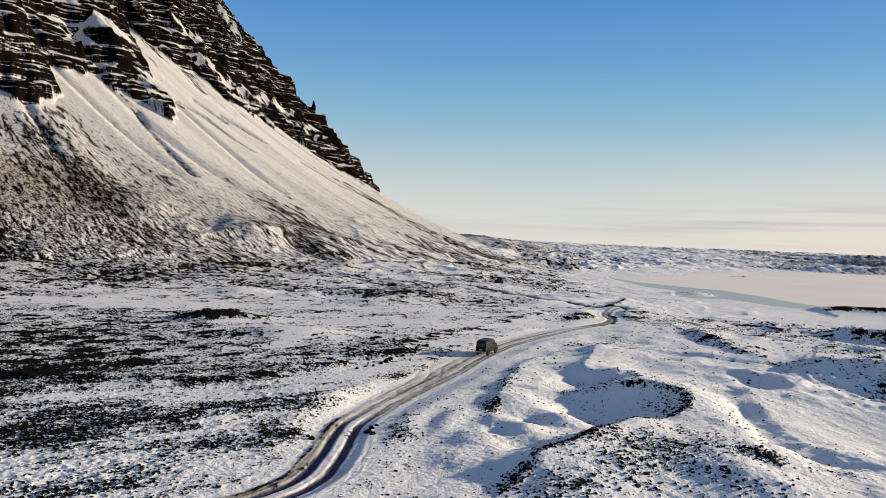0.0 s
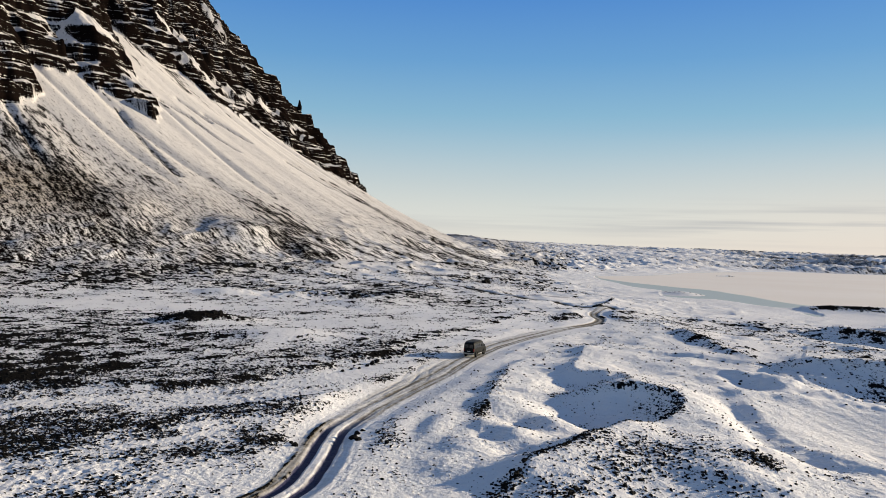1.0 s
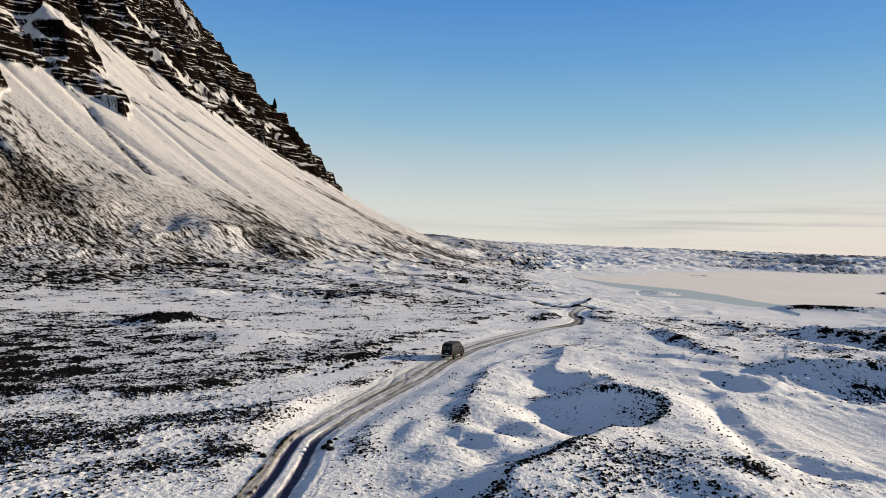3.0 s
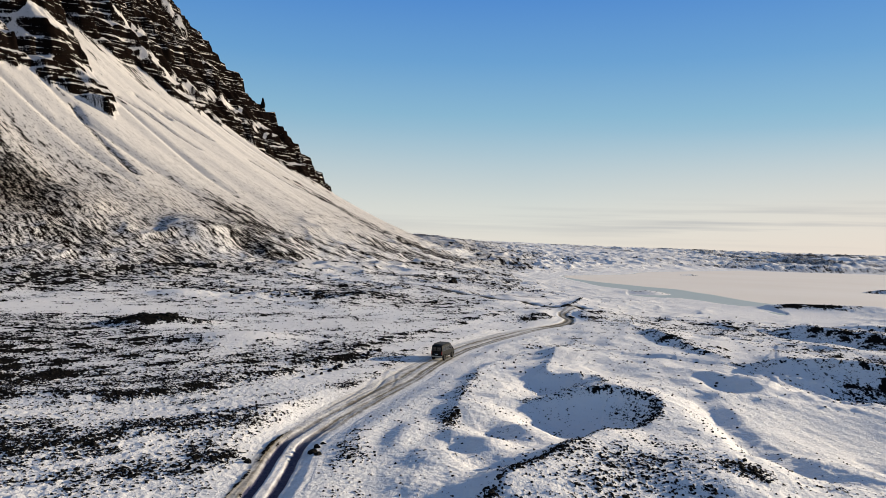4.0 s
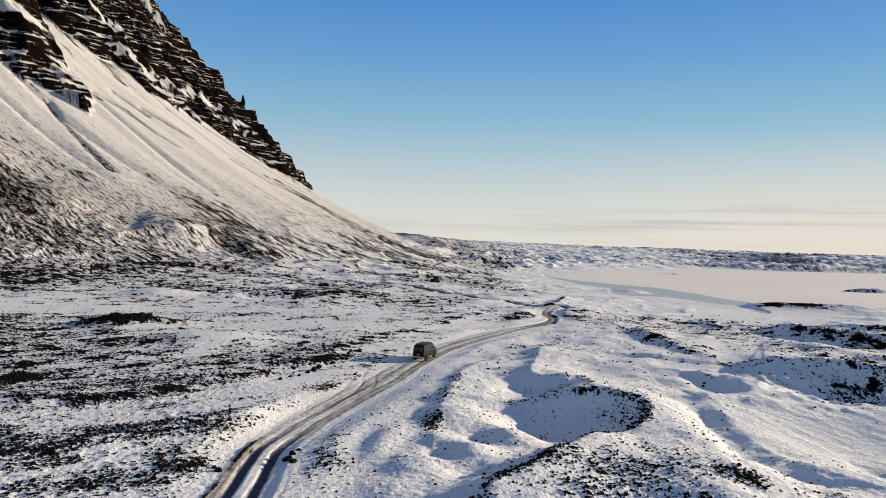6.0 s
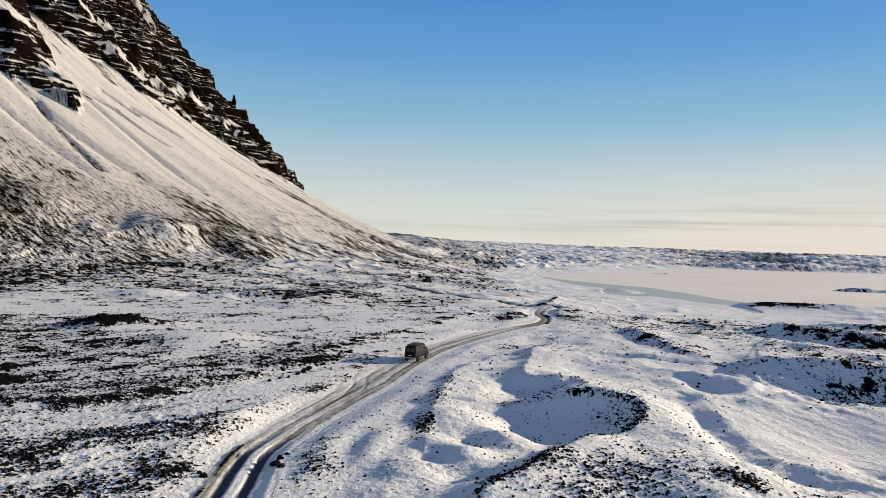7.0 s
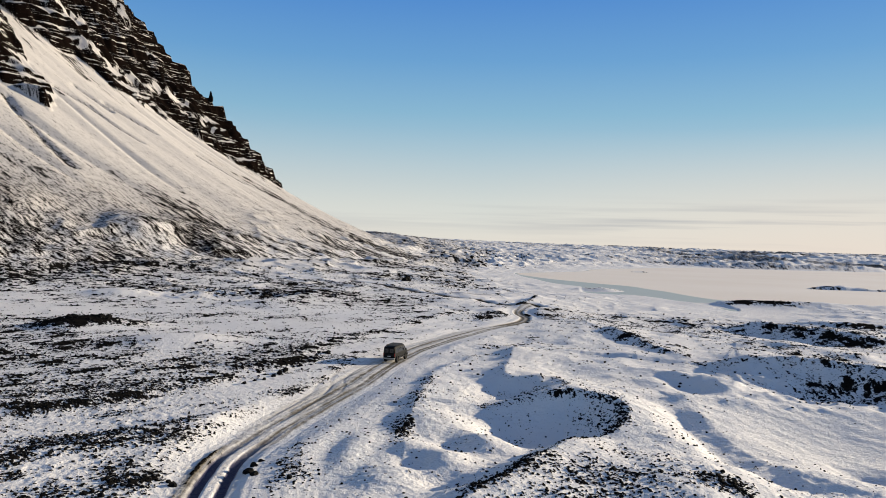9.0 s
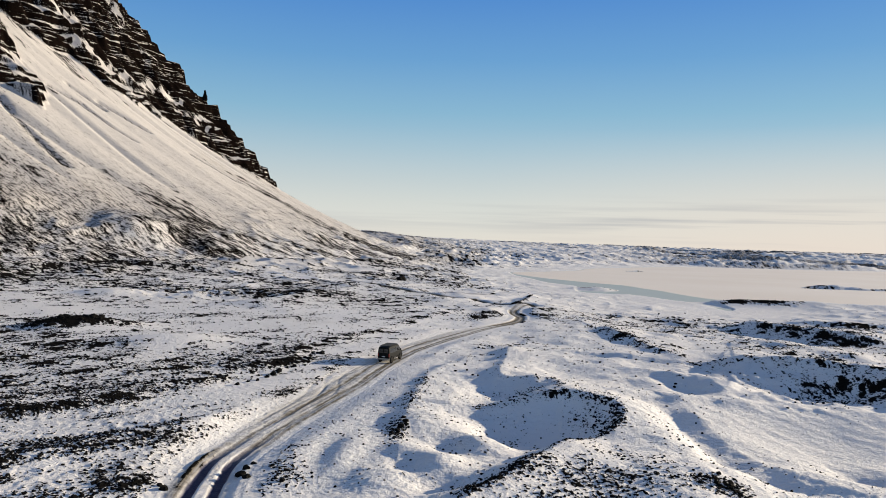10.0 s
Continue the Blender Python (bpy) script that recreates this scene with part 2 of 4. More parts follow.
def apron(X, Y):
    """The land's rise to the mountain's foot."""
    d = np.hypot(X - PEAK[0], Y - PEAK[1]) - FOOT
    lobe = mound(X, Y, -94, 386, 6.5, 15, 20, 0) + mound(X, Y, -66, 398, 4.0, 26, 16, -20) + mound(X, Y, -150, 372, 3.5, 16, 18, 0)
    return 14 * np.exp(-np.clip(d, 0, None) / 45) + lobe


def land_height(X, Y):
    """Height of the ground and its cover of rock, soil and bare ice; some cover stands in for shade."""
    R = np.hypot(X, Y)
    z = np.interp(Y, [0, 40, 70, 100, 160, 300], [-1.0, -1.0, -1.6, -2.1, -2.2, -1.8])
    z = z + apron(X, Y)
    foot = np.hypot(X - PEAK[0], Y - PEAK[1]) - FOOT
    # far hills round the horizon
    upland = smooth(680, 1150, R) * smooth(640, 60, X - 0.12 * (Y - 700)) * smooth(300, 600, Y)
    far = smooth(700, 2400, R)
    crag = 1 - np.abs(fbm(0.4 * X, Y, 190, 4, 0.55, 3))
    z = z + far * ((1 + 21 * crag ** 2) * (1 - 0.7 * upland) + 5 * smooth(1500, 600, X))
    z = z + upland * (20 + 2.0 * fbm(X, Y, 80, 3, 0.5, 7))
    # hummocks of the moraine
    field = mound(X, Y, 51, 74, 1.0, 13, 13, 0)
    east = smooth(-2, 12, X - 0.16 * (Y - 60)) * (1 - 0.8 * field)
    z = z + (0.18 + 0.45 * east) * fbm(X, Y, 26, 3, 0.5, 11) + 0.24 * east * fbm(X, Y, 7, 3, 0.5, 15) * smooth(300, 100, R)
    hum = (1 - np.abs(fbm(X, Y, 38, 3, 0.5, 17))) ** 3
    z = z + smooth(150, 420, R) * (1.6 * hum - 0.4 + 2.4 * smooth(60, 140, X) * hum * (1 - 0.8 * smooth(0.02, 0.4, upland))) * (0.5 + 0.5 * smooth(1.2, 0.2, far))
    z = z - 4.0 * smooth(45, 5, foot)
    near_foot = np.exp(-((foot - 12) / 45) ** 2)
    z = z + near_foot * (1.8 * (1 - np.abs(fbm(X, Y, 55, 3, 0.5, 19))) ** 3 - 0.6)
    # plain on the mountain's side, a step above the road
    D, S = line_distance(X, Y, BANK, 60)
    west = np.where(D < 500, smooth(-3.4, 2.0, D + 1.6 * gnoise(X / 6, Y / 6, 21)), (X < 0.3 * Y - 25) * 1.0)
    z = z + (0.6 - 0.2 * smooth(85, 110, Y)) * west * smooth(230, 140, R)
    bank_face = np.where(D < 500, np.exp(-((D - 1.2) / 1.9) ** 2), 0.0) * smooth(58, 75, Y)
    z = z + ridge(X, Y, SWELL, 0.5, 1.8, 4.5, 1.4)
    # bowls, crests and mounds beside the road
    z = z + ridge(X, Y, CREST, 1.65, 9, 2.6, 1.2)
    z = z + mound(X, Y, 22.5, 77, -2.1, 7.5, 8, 30) + mound(X, Y, 16, 66.5, -0.5, 5, 3, 30)
    z = z + ridge(X, Y, HOOK, 1.0, 8, 2.4, 1.25)
    z = z + mound(X, Y, 23, 95, -1.3, 4.2, 5.0, 0)
    z = z + ridge(X, Y, SPUR, 0.5, 4.0, 1.6, 1.4)
    for m in ((3.2, 70.5, 0.36, 1.6, 5.6, -14), (5.2, 62, 0.40, 2.2, 3.2, 0), (14.9, 71, 0.85, 2.3, 4.6, 10), (10.4, 64.8, 0.65, 2.1, 2.6, 0), (1.2, 69, -0.12, 1.2, 4.5, -10),
              (12.4, 71, -0.5, 1.6, 3.0, 0), (7.9, 65.6, -0.45, 1.6, 2.2, 0), (9.8, 60.3, -0.4, 2.2, 2.0, 20), (2.9, 56, 0.3, 2.0, 3.0, 0), (12.5, 79.5, 0.6, 3, 5, 0),
              (6.5, 71.5, 0.25, 2.4, 4.0, 15), (8.5, 69, 0.3, 1.8, 2.6, 0), (52.5, 96, 0.7, 2.6, 6, 0), (55.5, 89, 0.7, 3.0, 3.0, 0), (49, 87.5, 0.45, 3.4, 2.2, -10), (43.5, 88.2, 0.35, 3, 1.6, 0)):
        z = z + mound(X, Y, *m)
    rough = mound(X, Y, 62, 97, 1.0, 17, 14, 0) + 0.6 * mound(X, Y, 105, 160, 1.0, 40, 30, 0)
    z = z + rough * (0.45 * fbm(X, Y, 6.5, 3, 0.55, 77) + 0.3 * (1 - np.abs(fbm(X, Y, 4.5, 2, 0.5, 78))) ** 2)
    z = z + ridge(X, Y, LONG, 1.1, 9, 2.6, 1.3)
    z = z + ridge(X, Y, POOL, 0.5, 5, 1.8, 1.3) + mound(X, Y, 46.8, 98, -0.6, 2.0, 6.5, 0)
    z = z + ridge(X, Y, SHOULDER, 2.5, 14, 4.5, 1.25)
    z = z + mound(X, Y, 66, 95, -1.5, 9, 8, -20)
    z = z + mound(X, Y, 46, 73, -1.4, 12, 11, -20)
    z = z + ridge(X, Y, [(38.5, 86), (38, 80), (35.6, 70), (34.8, 64.8), (35.8, 60), (38, 55)], -0.7, 2.2, 1.8) + mound(X, Y, 45.5, 62, -0.9, 2.4, 3.2, -20)
    z = z + ridge(X, Y, [(41, 86), (40.6, 80), (38.6, 70), (38, 64), (39.4, 59), (42, 54)], 0.62, 9, 1.9, 1.4)
    z = z + mound(X, Y, 27.5, 56, 1.0, 6, 9, -15) + mound(X, Y, 33, 69, 0.25, 2.6, 8, -10)
    z = z + ridge(X, Y, SCARP, 0.8, 12, 2.0, 1.4) + ridge(X, Y, [(75, 261), (72, 252), (63.6, 231.9), (58.5, 220)], 0.8, 9, 2.0, 1.4)
    z = z + ridge(X, Y, [(-4, 250), (-6, 230), (-14, 208), (-26, 196)], 1.7, 14, 5, 1.4)
    # hollows and low crests towards the lake
    z = z + ridge(X, Y, [(101, 176), (105, 166), (108, 158), (109, 148), (107, 134)], 2.2, 16, 5, 1.4) + mound(X, Y, 98, 152, -1.3, 6, 18, 0)
    z = z + ridge(X, Y, [(119, 202), (128, 186), (130, 172), (126, 158)], 2.0, 15, 5, 1.4)
    z = z + ridge(X, Y, [(84, 205), (90, 190), (96, 183)], 1.0, 12, 4, 1.4) + ridge(X, Y, [(82, 142), (88, 128), (92, 116)], 1.0, 12, 4, 1.4)
    # mound of rocks on the plain, drift beside it
    z = z + mound(X, Y, -48.5, 153, 1.5, 6, 6, 0) + mound(X, Y, -41.5, 155, 1.0, 6, 5, 0) + mound(X, Y, -25, 135, 1.0, 9, 7, 20) + mound(X, Y, -60, 222, 1.6, 9, 7, 0)
    # lake basin and its islands
    Ds, _ = line_distance(X, Y, SHORE, 160)
    wet = inside(X, Y, SHORE)
    shore = np.where(Ds < 900, np.abs(Ds), 1e3)
    flat = smooth(110, 4, shore + 14 * fbm(X, Y, 30, 2, 0.5, 31))
    z = np.where(wet, LAKE_Z - 0.1 - 0.03 * np.minimum(shore, 60), z + flat * (LAKE_Z + 0.12 - z) * 0.97)
    low_hum = (1 - np.abs(fbm(X, Y, 17, 3, 0.5, 37))) ** 4
    z = z + np.where(wet, 0, 1) * smooth(3, 30, shore) * smooth(150, 230, R) * smooth(0, 60, X) * (0.4 * low_hum - 0.1) * (1 - 0.6 * far)
    z = z + ridge(X, Y, [(147, 274), (158, 266), (172, 258), (200, 248), (235, 240)], 2.4, 7, 9, 1.3)
    isles = mound(X, Y, 300, 400, 4.6, 24, 7, -8) + mound(X, Y, 340, 386, 3.8, 30, 6, -12) + mound(X, Y, 276, 622, 3.6, 16, 8, 0) + mound(X, Y, 131, 345, 2.4, 12, 9, 0)
    isles = isles + mound(X, Y, 620, 1000, 9, 90, 30, -40) + ridge(X, Y, [(430, 868), (520, 850), (610, 852), (760, 862)], 8, 40, 14, 1.3)
    z = z + isles * (0.8 + 0.35 * fbm(X, Y, 16, 3, 0.5, 35))
    z = z + mound(X, Y, -32, 232, 1.0, 28, 17, 5) * (1 - np.abs(fbm(X, Y, 9, 3, 0.55, 39))) ** 2
    # road and tracks
    D, S = line_distance(X, Y, ROAD, 14)
    wob = D + 0.10 * gnoise(X / 4, Y / 4, 43)
    zr = np.interp(Y, [40, 55, 75, 100, 130, 160, 260], [-0.9, -1.4, -2.3, -2.45, -2.4, -2.3, -2.0])
    on = smooth(6.5, 2.2, np.abs(D)) * smooth(217, 206, Y)
    z = z * (1 - on) + zr * on
    bend = smooth(80, 68, Y)
    rut = np.exp(-(np.abs(np.abs(wob) - 0.88) / 0.44) ** 5)
    z = z - rut * (0.05 + 0.17 * bend) * on + 0.07 * bend * smooth(54, 61, Y) * np.exp(-((wob - 1.9) / 0.4) ** 2) + 0.22 * bend * smooth(-1.5, -2.6, wob) * smooth(-8, -3, wob)
    grain = 0.5 * gnoise(wob / 0.22, S / 7, 45) + 0.4 * gnoise(wob / 0.5, S / 14, 46) + 0.4 * gnoise(X / 1.1, Y / 1.1, 42)
    z = z + 0.03 * grain * on
    wob = wob * (1 + 0.9 * smooth(155, 185, Y))
    worn = smooth(3.4, 1.9, np.abs(wob - 0.3)) * (0.27 + 0.10 * gnoise(X / 9, Y / 9, 41)) + 0.30 * rut * (1 - 0.6 * bend)
    worn = worn + 0.22 * smooth(6.0, 3.0, np.abs(wob - 2.2)) * smooth(70, 95, Y) * smooth(180, 130, Y)
    dirt = worn * (0.95 + 0.75 * grain) * (D < 500)
    dirt = dirt + 0.9 * bend * smooth(52, 61, Y) * np.exp(-((wob - 1.8) / 0.4) ** 2) * (0.9 + 0.5 * grain)
    edge_line = np.exp(-((wob + 1.75) / 0.22) ** 2) + 0.5 * np.exp(-((wob - 0.95) / 0.16) ** 2) + 0.5 * np.exp(-((wob + 0.75) / 0.16) ** 2)
    dirt = dirt + (1 - bend) * edge_line * (0.55 + 0.5 * grain) * (D < 500)
    face = bend * smooth(1.1, 1.4, wob) * smooth(2.6, 2.0, wob) * (D < 500)
    dirt = np.maximum(dirt, face * (0.8 + 0.5 * grain))
    loop = smooth(163, 172, Y) * smooth(212, 200, Y) * smooth(7, 2, np.abs(D))
    z = z - 0.25 * loop * smooth(3.5, 1.5, np.abs(wob))
    # extra dirt darkens the loop's cut, soil and painted shade together
    dirt = dirt + 0.5 * loop * smooth(3.2, 1.5, np.abs(wob))
    # tyre tracks over the apron beside the road
    for pts in (((-4.5, 84), (-1.0, 95), (0.8, 104), (5.4, 115), (12, 130)), ((-2.5, 88), (1.6, 99), (2.2, 108), (7.4, 121), (16, 138))):
        P, _ = line_distance(X, Y, curve_points(pts, 2), 5)
        lane = np.exp(-(np.abs(np.abs(P) - 0.85) / 0.2) ** 2)
        z = z - 0.06 * lane
        dirt = dirt + 0.12 * lane
    T, S2 = line_distance(X, Y, TRACK, 14)
    on2 = smooth(2.8, 1.0, np.abs(T))
    z = z - 0.35 * on2
    dirt = np.maximum(dirt, on2 * 0.8)
    # cover of rock: patches at several scales
    n_big = fbm(X, Y, 24, 3, 0.55, 51)
    n_mid = fbm(X, Y, 5.5, 3, 0.55, 55)
    plain = smooth(4, -9, X - 0.25 * (Y - 80))
    band = fbm(0.2 * (0.78 * X + 0.62 * Y), 0.78 * Y - 0.62 * X, 4.2, 3, 0.6, 59)
    dens = -0.06 + 0.13 * n_big + 0.21 * n_mid + plain * (0.19 + 0.07 * smooth(80, 130, R) + 0.17 * smooth(-14, -50, X) * smooth(190, 130, R))
    dens = dens + plain * smooth(260, 180, R) * 0.25 * band
    for q in ((-44, 92, 0.20, 30, 9, 6), (-70, 100, 0.20, 26, 40, 0), (-34, 62, 0.20, 18, 12, 20), (-22, 76, 0.10, 16, 26, 0), (-40, 110, 0.08, 30, 30, 0), (-48.5, 153, 0.6, 6, 6, 0), (-41.5, 155.5, 0.5, 6, 4, 0), (-60, 222, -0.4, 14, 7, 0), (-10.5, 120, 0.12, 9, 22, -25),
              (15, 51, 0.40, 12, 5, 40), (25, 60, 0.26, 5, 12, -10), (29.3, 56, 0.5, 1.8, 2.4, 0), (29, 80, 0.24, 3.4, 6, 0), (24, 80, 0.14, 7, 7, 0), (66, 97, 0.20, 12, 8, -30), (60, 86, 0.2, 4, 4, 0), (71, 94, 0.20, 6, 9, 0),
              (105, 160, 0.5, 5, 9, 0), (104, 140, 0.35, 5, 9, 0), (127, 168, 0.5, 5, 8, 0), (84, 128, 0.22, 6, 14, 0), (200, 250, 0.5, 30, 6, -16),
              (8, 76, 0.40, 1.4, 4.0, 0), (-1.6, 67, 0.34, 1.8, 7, 0), (-32, 232, 0.34, 28, 17, 5), (17.4, 61.5, 0.3, 3, 3, 0), (13, 57, 0.3, 4, 3, 40), (13, 96, 0.22, 2, 10, -12),
              (59, 138, 0.3, 4, 18, 0), (26, 95, 0.2, 4, 5, 0), (-24, 136, -0.5, 7, 7, 0), (-10, 160, -0.35, 30, 9, 10), (-60, 185, -0.35, 40, 12, 0), (-26, 80, -0.28, 16, 4, 18), (-20, 62, -0.12, 9, 6, 30), (-11, 96, -0.4, 3.5, 11, -35),
              (38, 184, 0.55, 4.5, 9, -35), (43.5, 194, 0.55, 4, 6, 0), (54, 190, 0.5, 2.2, 5, 0), (60, 205, 0.35, 4, 8, 0), (4, 236, 0.3, 26, 12, 0), (80, 190, 0.2, 22, 22, 0)):
        dens = dens + mound(X, Y, *q)
    dens = dens + 0.42 * bank_face * smooth(-0.5, 0.4, n_mid) + (0.07 + 0.15 * smooth(40, -70, X)) * np.exp(-((foot - 30) / 130) ** 2) * smooth(150, 250, R)
    dens = dens + 0.14 * smooth(230, 380, R) * smooth(-20, 60, X) + (0.12 * smooth(55, 85, X) + 0.07 * smooth(10, 45, X)) * smooth(95, 125, R) * smooth(260, 210, R) + smooth(0.6, 2.0, isles) * 0.3
    dens = dens - 0.8 * smooth(50, 4, shore) * (isles < 0.6) - 1.2 * smooth(4.5, 2.0, np.abs(D)) - 0.7 * field
    dens = dens + smooth(150, 230, R) * (0.24 * fbm(X, Y, 75, 3, 0.55, 57) - 0.02 + 0.30 * fbm(0.3 * X, Y, 17, 3, 0.6, 56) * smooth(60, -20, X - 0.2 * (Y - 200)))
    for pts, wide, much in ((CREST, 0.9, 0.42), (SCARP, 1.2, 0.75), (HOOK, 0.8, 0.26), (SHOULDER, 1.6, 0.32), (SPUR, 1.0, 0.26), (LONG, 1.6, 0.24), (POOL, 0.9, 0.2), (SWELL, 2.4, 0.10)):
        C, _ = line_distance(X, Y, curve_points(pts, 2), 8)
        dens = dens + much * np.exp(-((C + 0.4) / wide) ** 2)
    # first term: the headland's shaded slope, painted as dense rock; then rocks near the foot
    dens = dens + mound(X, Y, 162, 261, 1.7, 16, 9, -25) + 0.14 * smooth(150, 20, foot) * smooth(-20, -120, X)
    fine = 0.75 * gnoise(X / 0.30, Y / 0.30, 61) + 0.42 * gnoise(X / 0.8, Y / 0.8, 62)
    coarse = 0.52 * fbm(X, Y, 5.0, 4, 0.88, 63)
    blend = smooth(60, 150, R)
    speck = fine * (1 - blend) + coarse * blend
    rock = smooth(0.32 - 0.08 * blend, 0.80 + 0.12 * blend, speck + dens - 0.05 * (1 - plain) * (1 - blend))
    rock = np.maximum(rock, (0.33 + 0.08 * plain) * smooth(-0.25, 0.45, dens))
    dirt = np.maximum(dirt, plain * smooth(300, 200, R) * (0.12 + 0.10 * n_mid + 0.10 * n_big) * (np.abs(D) > 4))
    rock = np.maximum(rock, (D < 500) * bend * smooth(54, 61, Y) * np.exp(-((wob - 1.95) / 0.25) ** 2) * smooth(-0.7, 0.2, grain))
    rock = np.maximum(rock, face * smooth(-0.1, 0.6, grain))
    # rock cover on the loop's outer bank, doubling as the cut's shade
    rock = np.maximum(rock, loop * 0.9 * smooth(-2.0, -2.6, wob) * smooth(-5.5, -3.5, wob) * smooth(-0.3, 0.4, n_mid))
    # shade of the sunken side track, painted as a dark strip of rock cover
    rock = np.maximum(rock, 0.62 * smooth(1.9, 0.9, np.abs(T)))
    # far hills: streaks of rock cover, raised to paint in shade and distance
    hazy = smooth(700, 1300, R)
    rock = rock * (1 - hazy) + hazy * np.clip(0.40 - 0.14 * upland + 0.36 * fbm(0.4 * X, Y, 110, 3, 0.6, 58) + 0.06 * n_big, 0, 0.8)
    z = z + smooth(0.3, 1, rock) * (0.08 + 0.08 * gnoise(X / 0.3, Y / 0.3, 66)) * smooth(260, 60, R) * np.where(wet, 0, 1)
    z = z + ((0.035 + 0.06 * plain) * gnoise(X / 0.42, Y / 0.36, 73) + (0.055 + 0.05 * plain) * gnoise(X / 0.95, Y / 0.7, 71) + 0.06 * gnoise(X / 2.2, Y / 1.5, 72)) * (0.75 + 0.5 * n_big - 0.4 * field) * smooth(180, 60, R) * (1 - 0.6 * smooth(13, 5, np.abs(D)))
    z = z + 0.07 * field * gnoise((X + 0.35 * Y) / 1.3, (Y - 0.35 * X) / 5.0, 74)
    # small ice patch; in the bend's ruts the dark ice also stands for shade
    ice = np.maximum(0.6 * smooth(0.2, 0.5, np.exp(-((np.hypot((X - 47) * 0.6, Y - 258) / 6) ** 2))), bend * smooth(0.3, 0.6, rut) * (D < 500) * smooth(1.0, 0.6, grain) * smooth(83, 74, Y + 1.5 * np.sign(wob)))
    return z, np.clip(rock, 0, 1), np.clip(dirt, 0, 1), ice, dens


def sheet(name, X, Y, Z, attributes, mat, closed=False):
    """A grid of rows and columns as one smooth mesh with its cover attributes."""
    rows, cols = X.shape
    idx = np.arange(rows * cols).reshape(rows, cols)
    nxt = np.roll(idx, -1, 1) if closed else idx[:, 1:]
    cur = idx if closed else idx[:, :-1]
    quads = np.stack([cur[:-1], nxt[:-1], nxt[1:], cur[1:]], -1).reshape(-1, 4)
    me = bpy.data.meshes.new(name)
    me.vertices.add(rows * cols)
    me.vertices.foreach_set("co", np.stack([X, Y, Z], -1).astype(np.float32).ravel())
    me.loops.add(quads.size)
    me.loops.foreach_set("vertex_index", quads.astype(np.int32).ravel())
    me.polygons.add(len(quads))
    me.polygons.foreach_set("loop_start", np.arange(0, quads.size, 4, dtype=np.int32))
    me.polygons.foreach_set("loop_total", np.full(len(quads), 4, np.int32))
    me.polygons.foreach_set("use_smooth", np.ones(len(quads), bool))
    for key, values in attributes.items():
        me.attributes.new(key, "FLOAT", "POINT").data.foreach_set("value", np.asarray(values, np.float32).ravel())
    me.update(calc_edges=True)
    me.materials.append(mat)
    return new(name, me)


# ---- ground ----
# rings about the walk's start, close together near it; spokes close together over the ground that is filmed
spokes = np.concatenate([np.arange(45, 126, 0.112), np.arange(126, 405, 2.5)])
radii = [0.05]
while radii[-1] < 4700:
    r = radii[-1]
    radii.append(r + (0.6 if r < 34 else min(0.0075 * r if r > 1000 else 0.006 * r, 0.035 + r * r / 22000)))
A, Rr = np.meshgrid(np.radians(spokes), np.array(radii))
GXX, GYY = Rr * np.cos(A), Rr * np.sin(A)
GZ, g_rock, g_dirt, g_ice, _ = land_height(GXX, GYY)
road_gap, _ = line_distance(GXX, GYY, ROAD, 12)
GZ = GZ - 0.25 * smooth(3.0, 2.4, np.abs(road_gap))
ground = sheet("ground", GXX, GYY, GZ, {"rock": g_rock, "dirt": g_dirt, "ice": g_ice, "thin": 0.8 * smooth(90, 0, np.hypot(GXX - PEAK[0], GYY - PEAK[1]) - FOOT)}, mat_ground, closed=True)
tagged(ground, "snow-covered moraine plain with dark lava rocks and a rutted track", "ground", kind="structure")


# the track: a finer strip laid over the ground
centre = ROAD[(ROAD[:, 1] > 38)]
seg = np.hypot(*np.diff(centre, axis=0).T)
run = np.concatenate([[0], np.cumsum(seg)])
steps = np.arange(0, run[-1], 0.45)
RX, RY = np.interp(steps, run, centre[:, 0]), np.interp(steps, run, centre[:, 1])
TX, TY = np.gradient(RX), np.gradient(RY)
for _ in range(6):
    TX, TY = (np.roll(TX, 1) + np.roll(TX, -1) + TX) / 3, (np.roll(TY, 1) + np.roll(TY, -1) + TY) / 3
norm = np.hypot(TX, TY)
side = np.linspace(-3.3, 3.3, 61)
SX, SY = RX[:, None] - side[None] * (TY / norm)[:, None], RY[:, None] + side[None] * (TX / norm)[:, None]
SZ, s_rock, s_dirt, s_ice, _ = land_height(SX, SY)
SZ = SZ - 0.06 * smooth(2.9, 3.3, np.abs(side))[None]
road = sheet("road", SX, SY, SZ, {"rock": s_rock, "dirt": s_dirt, "ice": s_ice, "thin": s_ice * 0}, mat_ground)
tagged(road, "snowy dirt track with brown slush and deep wheel ruts", "track", kind="structure")

# ---- mountain ----
CLIFF_FOOT = [(-60, 690), (-46, 690), (-41.8, 702), (-40.4, 694), (-39.0, 655), (-38.0, 640), (-36.6, 640), (-35.6, 650), (-34.3, 668), (-33.4, 690), (-32.4, 686), (-30.7, 640), (-29.6, 600), (-28.4, 562), (-26.8, 556),
              (-25.6, 575), (-24.2, 590), (-23, 606), (-21.7, 624), (-20, 628), (-17.7, 627), (-15.3, 630), (-13.8, 645), (-12, 668), (-10, 684), (-7, 695), (-3, 700), (40, 700)]
RAMPS = (((-9.1, 609), (-13, 606), (-15.4, 604), (-16.7, 592), (-19.3, 590), (-20.9, 587), (-22.2, 586)), ((-19.3, 562), (-21.1, 565), (-22.2, 556)), ((-30.9, 600), (-32.5, 603), (-33.6, 597)),
         ((-7.4, 540), (-7.4, 518)), ((-6, 640), (-9, 628), (-12, 622)))
